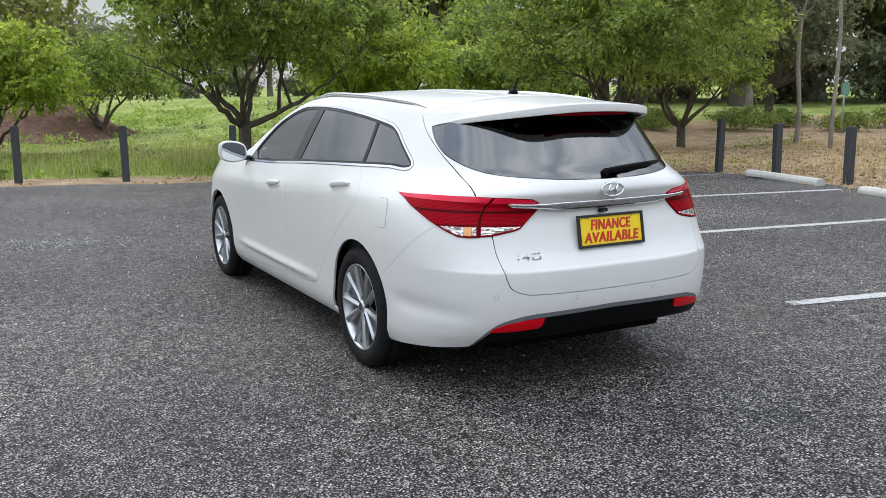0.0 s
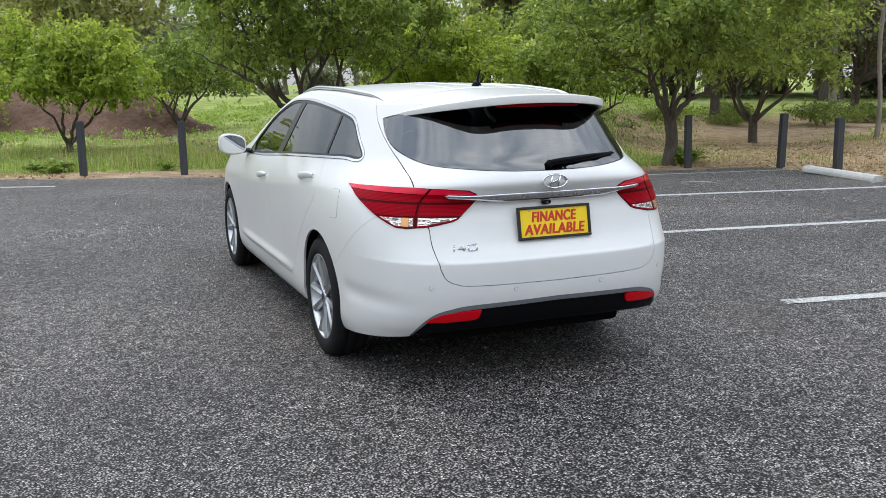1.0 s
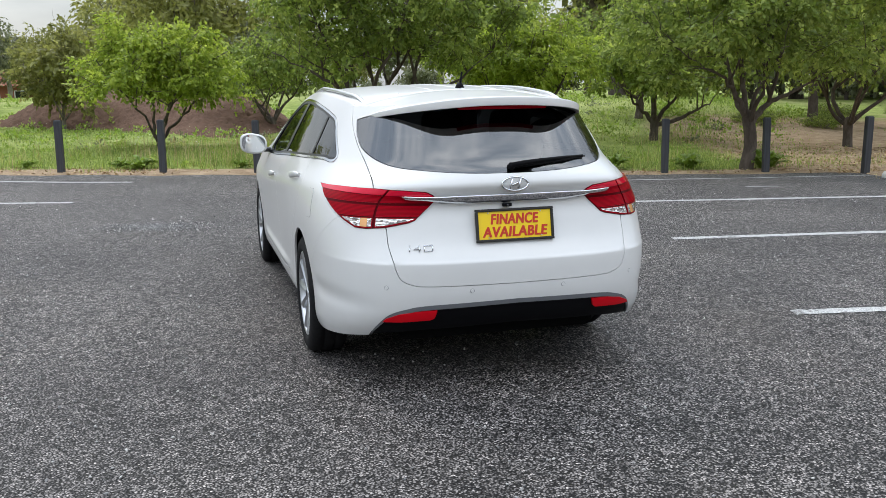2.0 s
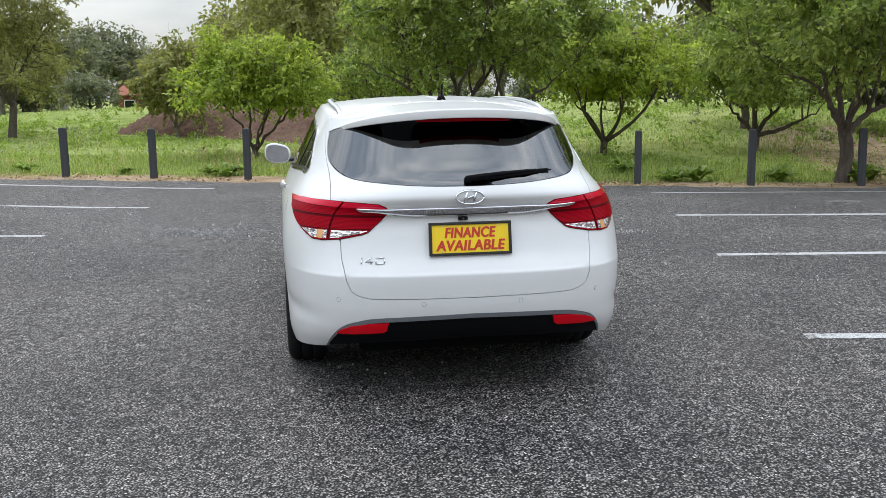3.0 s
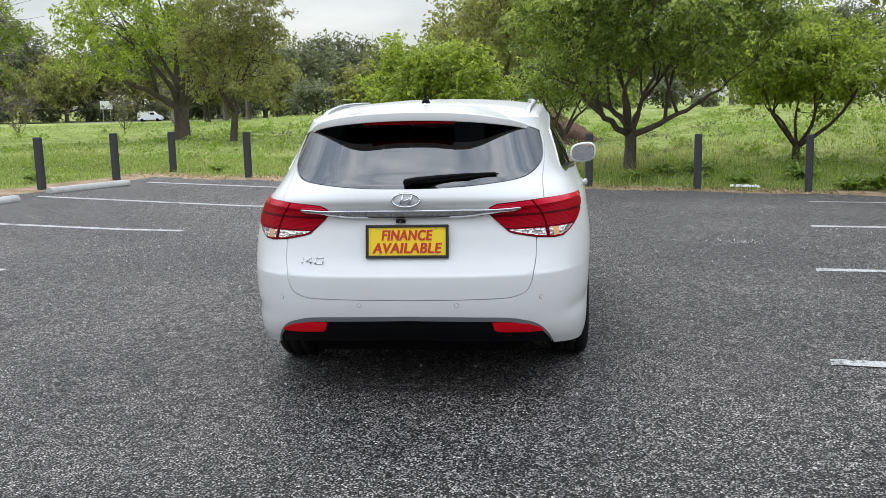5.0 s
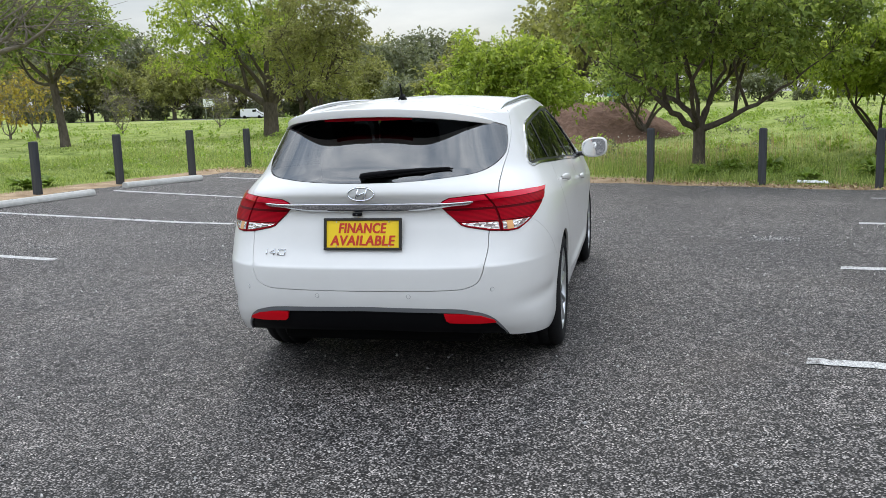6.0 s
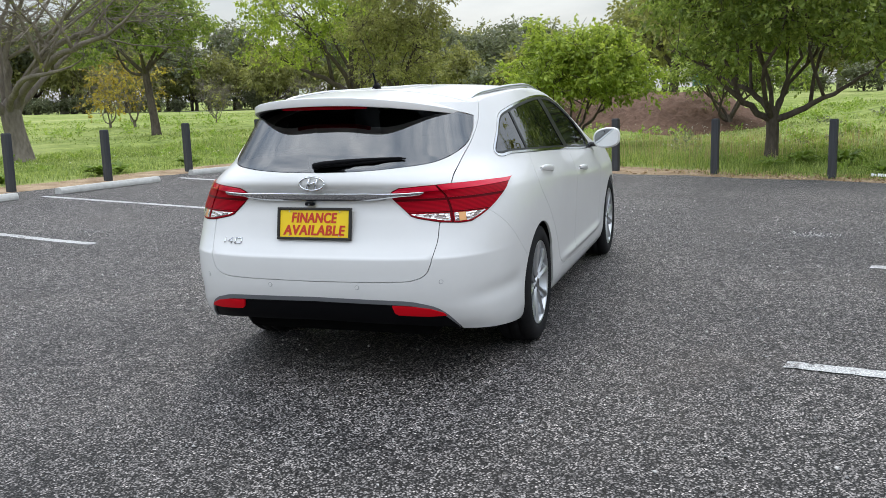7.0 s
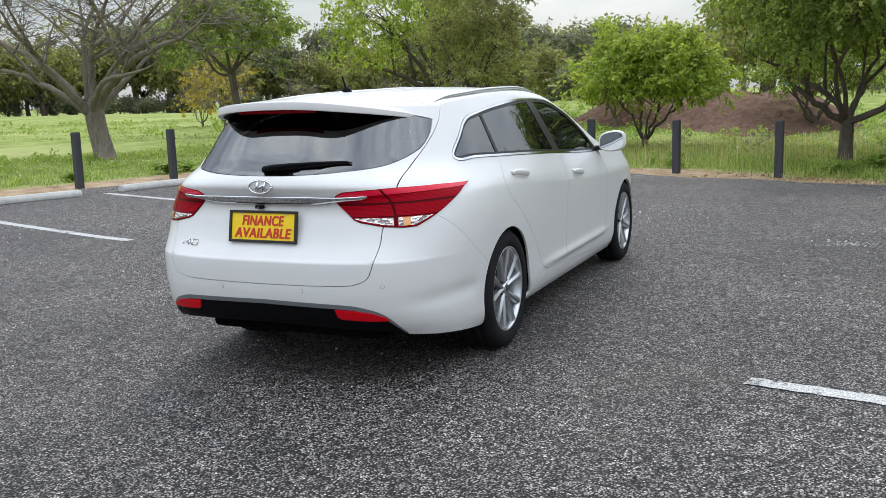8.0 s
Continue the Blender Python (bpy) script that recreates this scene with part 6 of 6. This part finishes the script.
blades("meadow_grass", "tall fresh green grass behind the posts", 95000, rect(-18, 9.5, 10.9, 16.5), tall(0.05, 0.30), 0.0050, "grass_blade", 1, edge_fade, 0.85)
blades("meadow_grass", "fresh green grass beside the wheel stops", 60000, rect(-20, -10.6, 0, 14), tall(0.05, 0.20), 0.0060, "grass_blade", 2, edge_fade, 0.85)
blades("meadow_grass", "rough green grass on the bank", 90000, rect(-24, 14, 16, 36), tall(0.04, 0.17), 0.011, "grass_blade", 3, patchy(-0.5), 1.0)
blades("meadow_grass", "rough green grass in the far field", 50000, rect(-60, -8, 14, 62), tall(0.05, 0.15), 0.020, "grass_blade", 4, patchy(-0.2), 1.0)
blades("seed_grass", "pale dry seed stalks standing in the meadow", 9000, rect(-16, 7, 11.6, 20), tall(0.30, 0.60), 0.0032, "grass_dry", 5, patchy(0.2), 0.15)
blades("dry_grass", "thin dry grass on the littered ground", 16000, rect(6.5, 20, 3, 18), tall(0.05, 0.20), 0.006, "grass_dry", 6, patchy(0.0))
blades("verge_grass", "low tufts along the edge of the bitumen", 9000, rect(-11.2, 8, 10.75, 11.6), tall(0.03, 0.14), 0.005, "grass_blade", 7, patchy(0.35, 2.0))


def scatter_discs(name, label, category, count, sample, size, material, seed, keep=None, lift_z=(0.0, 0.0), on_lot=False):
    gen = np.random.default_rng(seed)
    u, v = sample(gen, count)
    x, y = lot(u, v)
    if keep is not None:
        k = keep(u, v, x, y, gen)
        u, v, x, y = u[k], v[k], x[k], y[k]
    n = len(u)
    z = (slope(u, v) + 0.004 if on_lot else terrain(x, y) + 0.006) + lift_z[0] + (lift_z[1] - lift_z[0]) * gen.random(n)
    c = np.stack([x, y, z], 1)
    nrm = gen.normal(size=(n, 3)) * 0.45 + np.array([0, 0, 1.0])
    nrm /= np.linalg.norm(nrm, axis=1, keepdims=True)
    a = np.cross(nrm, gen.normal(size=(n, 3)))
    a /= np.linalg.norm(a, axis=1, keepdims=True)
    b = np.cross(nrm, a)
    s = (size * (0.5 + gen.random(n)))[:, None]
    V = np.stack([c - a * s, c - b * s * 0.45 + nrm * s * 0.2, c + a * s, c + b * s * 0.45 + nrm * s * 0.2], 1).reshape(-1, 3)
    i = np.arange(n)[:, None] * 4
    T = np.concatenate([i + np.array([[0, 1, 2]]), i + np.array([[0, 2, 3]])], 1).reshape(-1, 3)
    return tagged(arrays_ob(name, V, T, material), label, category, kind="stuff")


scatter_discs("leaf_litter", "brown fallen leaves along the verge", "leaf litter", 5000, rect(-11, 8, 10.5, 11.7), 0.028, "litter_leaf", 11, patchy(-0.2, 2.0))
scatter_discs("leaf_litter", "thick brown leaf litter under the trees", "leaf litter", 16000, rect(6.2, 20, 2, 17), 0.035, "litter_leaf", 12)
scatter_discs("meadow_flowers", "small white flowers scattered through the grass", "flowers", 2600, rect(-16, 6, 12.2, 22), 0.018, "flower_white", 13, patchy(0.5), (0.22, 0.42))
scatter_discs("meadow_flowers", "small white flowers beside the wheel stops", "flowers", 900, rect(-19, -11.4, 1, 14), 0.016, "flower_white", 14, patchy(0.3), (0.12, 0.25))


def herbs(name, label, count, sample, spread, leaves, size, material, seed, keep):
    """Low leafy clumps standing in the grass."""
    gen = np.random.default_rng(seed)
    u, v = sample(gen, count)
    x, y = lot(u, v)
    k = keep(u, v, x, y, gen)
    x, y = x[k], y[k]
    sp = spread * (0.35 + 1.1 * gen.random(len(x)) ** 1.7)
    c = np.stack([x, y, terrain(x, y) + sp * 0.10], 1)
    V, T, age = leaf_cloud(gen, c, sp * 0.62, (1.3 * leaves * (sp / spread) ** 1.5).astype(int) + 5, size * 0.85, -0.25, 4)
    ob = arrays_ob(name, V, T, material)
    ob.data.attributes.new("age", "FLOAT", "POINT").data.foreach_set("value", age.astype(float))
    tagged(ob, label, "weeds", kind="stuff")


herbs("meadow_herbs", "low leafy weeds growing through the grass", 520, rect(-18, 8, 11.4, 17), 0.22, 60, 0.075, "weed_leaf", 21, lambda u, v, x, y, gen: edge_fade(u, v, x, y, gen) & patchy(0.0, 1.4)(u, v, x, y, gen))
herbs("meadow_herbs", "rough leafy weeds on the bank", 900, rect(-24, 14, 17, 36), 0.42, 60, 0.11, "weed_leaf", 22, patchy(0.1, 1.2))
herbs("meadow_herbs", "grey-green thistles and dock on the bank", 260, rect(-20, 14, 14, 34), 0.34, 50, 0.10, "leaf_gum", 23, patchy(0.5, 0.9))
herbs("meadow_herbs", "leafy weeds beside the wheel stops", 300, rect(-20, -11.2, 0, 16), 0.24, 60, 0.08, "weed_leaf", 24, lambda u, v, x, y, gen: edge_fade(u, v, x, y, gen) & patchy(0.0, 1.4)(u, v, x, y, gen))
herbs("meadow_herbs", "scattered weeds in the far field", 600, rect(-60, -14, 18, 60), 0.5, 40, 0.16, "weed_leaf", 25, patchy(0.4, 0.7))


# broad-leaved weeds
def weed(x, y, r, h, seed):
    gen = np.random.default_rng(seed)
    root = thing("weed", "broad-leaved green weed growing at the foot of the posts", "plant", pose(x, y, float(terrain(x, y)), 0, 0, seed * 37), "verge weeds")
    V, T = [], []
    for k in range(46):
        an = gen.random() * 2 * math.pi
        rr = r * (0.25 + 0.75 * gen.random())
        tilt_ = gen.random()
        base = np.array([0.12 * r * math.cos(an), 0.12 * r * math.sin(an), 0.02 + 0.5 * h * gen.random() * (gen.random() < 0.5)])
        d = np.array([math.cos(an), math.sin(an), 0.0])
        sd = np.array([-math.sin(an), math.cos(an), 0.0])
        L = rr
        w = L * (0.16 + 0.08 * gen.random())
        hz = h * (0.35 + 0.65 * tilt_)
        b = len(V)
        for t, ww, zz in ((0.0, 0.15, 0.0), (0.35, 0.9, 0.75), (0.7, 0.8, 0.95), (1.0, 0.05, 0.72)):
            p = base + d * L * t + np.array([0, 0, hz * zz])
            V += [p - sd * w * ww, p + np.array([0, 0, -0.012]), p + sd * w * ww]
        for q in range(3):
            o = b + 3 * q
            T += [(o, o + 1, o + 4, o + 3), (o + 1, o + 2, o + 5, o + 4)]
    arrays_ob("leaves", np.array(V), np.array(T), "weed_leaf", root)


wr = random.Random(3)
for u, v, r, h in ((-5.2, 11.5, 0.42, 0.34), (-5.6, 11.7, 0.3, 0.25), (3.4, 11.55, 0.5, 0.42), (3.0, 11.7, 0.4, 0.3), (2.9, 11.45, 0.3, 0.22), (6.2, 11.6, 0.5, 0.5), (6.5, 11.9, 0.5, 0.45), (1.2, 11.75, 0.36, 0.3),
                   (-0.6, 11.9, 0.4, 0.35), (4.9, 11.8, 0.45, 0.4), (-11.3, 7.0, 0.4, 0.3), (-11.2, 6.5, 0.45, 0.34), (-11.3, 8.7, 0.38, 0.3), (-11.4, 4.7, 0.36, 0.28), (-9.3, 11.7, 0.3, 0.24), (-7.3, 11.65, 0.28, 0.2), (-3.4, 11.8, 0.3, 0.26),
                   (2.2, 13.0, 0.5, 0.45), (0.4, 13.2, 0.5, 0.45), (-0.3, 12.9, 0.45, 0.4)):
    x, y = lot(u, v)
    weed(x, y, r * 0.78, h * 0.52, wr.randint(1, 999))


# loose pale chips on the bitumen
def loose_chips():
    gen = np.random.default_rng(77)
    n = 15000
    u, v = -8.5 + 15 * gen.random(n), -6.2 + 13 * gen.random(n) ** 1.4
    for k, (su, sv, ru, rv, m) in enumerate(((-2.95, 4.35, 0.30, 0.16, 1500), (1.48, 4.45, 0.14, 0.07, 260), (-5.5, 2.0, 0.10, 0.05, 120))):
        lo = 2000 * k
        u[lo:lo + m], v[lo:lo + m] = su + ru * gen.normal(size=m), sv + rv * gen.normal(size=m)
    x, y = lot(u, v)
    z = slope(u, v)
    s = (0.003 + 0.006 * gen.random(n) ** 2)[:, None]
    c = np.stack([x, y, z + s[:, 0] * 0.7], 1)
    V = np.stack([c + s * (gen.normal(size=(n, 3)) * 0.35 + np.array(o)) for o in ((1, 0, 0), (-1, 0, 0), (0, 1, 0), (0, -1, 0), (0, 0, 0.9), (0, 0, -0.9))], 1).reshape(-1, 3)
    i = np.arange(n)[:, None] * 6
    T = np.concatenate([i + np.array([t]) for t in ((0, 2, 4), (2, 1, 4), (1, 3, 4), (3, 0, 4), (2, 0, 5), (1, 2, 5), (3, 1, 5), (0, 3, 5))], 1).reshape(-1, 3)
    tagged(arrays_ob("loose_chips", V, T, "stone_chip"), "loose pale stone chips lying on the bitumen", "gravel", kind="stuff")


foliage("stone_chip", (0.13, 0.13, 0.13), (0.26, 0.255, 0.25), (0.60, 0.58, 0.55), 0.0)
loose_chips()


# a scrap of pale sheeting lying on the verge
def rag():
    gen = np.random.default_rng(4)
    x0, y0 = lot(1.27, 11.35)
    V, F = [], []
    for i in range(10):
        for j in range(4):
            px, py = x0 + 0.05 * i - 0.2 + gen.normal() * 0.012, y0 + 0.04 * j - 0.015 * i
            V.append((px, py, float(terrain(px, py)) + 0.012 + 0.05 * abs(math.sin(i * 1.1 + j)) * (1 if 0 < j < 3 else 0.2)))
    for i in range(9):
        for j in range(3):
            F.append((i * 4 + j, i * 4 + j + 1, i * 4 + j + 5, i * 4 + j + 4))
    ob = mesh_ob("plastic_scrap", V, F, "sign_white")
    so = ob.modifiers.new("thick", "SOLIDIFY")
    so.thickness = 0.004
    tagged(ob, "crumpled pale scrap of sheeting lying on the verge", "litter")


rag()

# ---- soil heap on the bank
def soil_heap():
    gen = np.random.default_rng(8)
    nu, nv = 170, 90
    lu, lv = np.linspace(-1, 1, nu), np.linspace(-1, 1, nv)
    A, B = np.meshgrid(lu, lv, indexing="ij")
    r = np.sqrt(A ** 2 + B ** 2)
    along, across = 8.6 * A, 4.6 * B + 0.6 * np.sin(A * 6)
    U, V = -10.0 + along * 0.82 + across * 0.57, 28.9 - along * 0.57 + across * 0.82
    X, Y = lot(U, V)
    Z = terrain(X, Y) - 0.25 + 1.22 * ramp(1.02 - r, 0, 0.62) + 0.08 * ripple(X * 4, Y * 4) + gen.normal(size=X.shape) * 0.04
    v = np.stack([X, Y, Z], -1).reshape(-1, 3)
    i = np.arange(nu * nv).reshape(nu, nv)
    f = np.stack([i[:-1, :-1], i[1:, :-1], i[1:, 1:], i[:-1, 1:]], -1).reshape(-1, 4)
    ob = arrays_ob("soil_mound", v, f, "soil", smooth=True)
    tagged(ob, "low heap of bare reddish brown soil on the bank", "soil mound")


soil_heap()


# ---- far house under a red tiled roof
def house(x, y, z, turn):
    h = thing("house", "small far house with brick walls and a red tiled roof", "house", pose(x, y, z, 0, 0, turn))
    wl = part("wall", box(9, 6, 2.6, (0, 0, 1.3)), "brick_red", h)
    bm = bmesh.new()
    v = [bm.verts.new(p) for p in ((-5, -3.5, 2.6), (5, -3.5, 2.6), (5, 3.5, 2.6), (-5, 3.5, 2.6), (-3, 0, 4.2), (3, 0, 4.2))]
    for f in ((0, 1, 5, 4), (2, 3, 4, 5), (1, 2, 5), (3, 0, 4), (3, 2, 1, 0)):
        bm.faces.new([v[i] for i in f])
    part("roof", bm, "roof_tile", h)
    for wx in (-2.6, 0.2, 2.8):
        win = part("window", box(1.3, 0.08, 1.1, (wx, -3.03, 1.5)), "sign_white", h)
        part("pane", box(1.1, 0.04, 0.9, (wx, -3.06, 1.5)), "dark_glass", win)


hx, hy = azimuth(9.3, 122)
house(hx, hy, float(terrain(hx, hy)) - 0.3, 12)


# ---- white van on the far road
def van(x, y, z, turn):
    c = thing("van", "white delivery van parked on the far road", "van", pose(x, y, z, 0, 0, turn))
    bm = bmesh.new()
    prof = ((-2.3, 0.35), (-2.3, 1.85), (-2.1, 1.98), (0.7, 1.98), (1.25, 1.35), (2.2, 1.10), (2.35, 0.8), (2.35, 0.35))
    a = [bm.verts.new((px, -0.85, pz)) for px, pz in prof]
    b = [bm.verts.new((px, 0.85, pz)) for px, pz in prof]
    bm.faces.new(a)
    bm.faces.new(list(reversed(b)))
    for i in range(len(prof)):
        j = (i + 1) % len(prof)
        bm.faces.new((a[j], a[i], b[i], b[j]))
    bmesh.ops.bevel(bm, geom=bm.edges[:], offset=0.05, segments=2, affect="EDGES")
    part("body", bm, "van_white", c, smooth=False)
    for s in (-1, 1):
        part("side_window", box(0.75, 0.03, 0.42, (0.55, s * 0.855, 1.55)), "dark_glass", c)
        for px in (-1.45, 1.5):
            w = bmesh.new()
            bmesh.ops.create_cone(w, cap_ends=True, segments=18, radius1=0.33, radius2=0.33, depth=0.2, matrix=Matrix.Translation((px, s * 0.78, 0.33)) @ Matrix.Rotation(math.pi / 2, 4, "X"))
            part("wheel", w, "tyre_rubber", c)


vx, vy = azimuth(23.2, 190)
van(vx, vy, float(terrain(vx, vy)), 10)
road_v, road_f = [], []
for k in range(41):
    px, py = vx - 160 + 8 * k, vy - 0.35 * (8 * k - 160) * 0.2
    for s in (-4, 4):
        road_v.append((px, py + s, float(terrain(px, py + s)) + 0.06))
for k in range(40):
    road_f.append((2 * k, 2 * k + 2, 2 * k + 3, 2 * k + 1))
tagged(mesh_ob("road", road_v, road_f, "far_asphalt"), "pale grey road beyond the field", "road", kind="structure")


# ---- poles and a sign
def street_lamp(x, y, h, arm):
    p = thing("street_lamp", "thin grey steel lamp pole beyond the field", "street lamp", pose(x, y, float(terrain(x, y)), 0, 0, 30), "lamp poles")
    tube("pole", [(0, 0, -0.2), (0, 0, h * 0.5), (0, 0, h)], [0.09, 0.075, 0.06], "galvanised", p, 10)
    if arm:
        tube("arm", [(0, 0, h - 0.05), (0.5, 0, h + 0.2), (1.2, 0, h + 0.25)], 0.04, "galvanised", p, 8)
        part("head", box(0.6, 0.22, 0.12, (1.4, 0, h + 0.24), 0.04), "galvanised", p)


for a, far, h, arm in ((14.8, 100, 6.4, True), (12.9, 105, 6.6, False), (14.3, 120, 4.5, False)):
    street_lamp(*azimuth(a, far), h, arm)
sx, sy = azimuth(25.5, 110)
sg = thing("sign_board", "pale rectangular sign board on two posts by the road", "sign", pose(sx, sy, float(terrain(sx, sy)), 0, 0, 15))
part("board", box(1.3, 0.05, 0.9, (0, 0, 2.1), 0.01), "sign_white", sg)
for dx in (-0.4, 0.4):
    tube("leg", [(dx, 0.03, -0.2), (dx, 0.03, 2.5)], 0.04, "galvanised", sg, 8)


# ---- small green boards on posts among the trees
mat("sign_green", (0.12, 0.26, 0.20), 0.5)
for gx, gy, gz, wide, tall in ((20.8, 14.2, 1.25, 0.34, 0.36), (0.2, 36.0, 1.6, 0.75, 0.48)):
    gs = thing("sign_board", "small green sign board on a thin steel post", "sign", pose(gx, gy, float(terrain(gx, gy)), 0, 0, 0))
    rise = gz - float(terrain(gx, gy))
    part("board", box(wide, 0.04, tall, (0, -0.04, rise), 0.008), "sign_green", gs)
    tube("post", [(0, 0, -0.2), (0, 0, rise * 0.6), (0, 0, rise + 0.1)], 0.025, "galvanised", gs, 8)
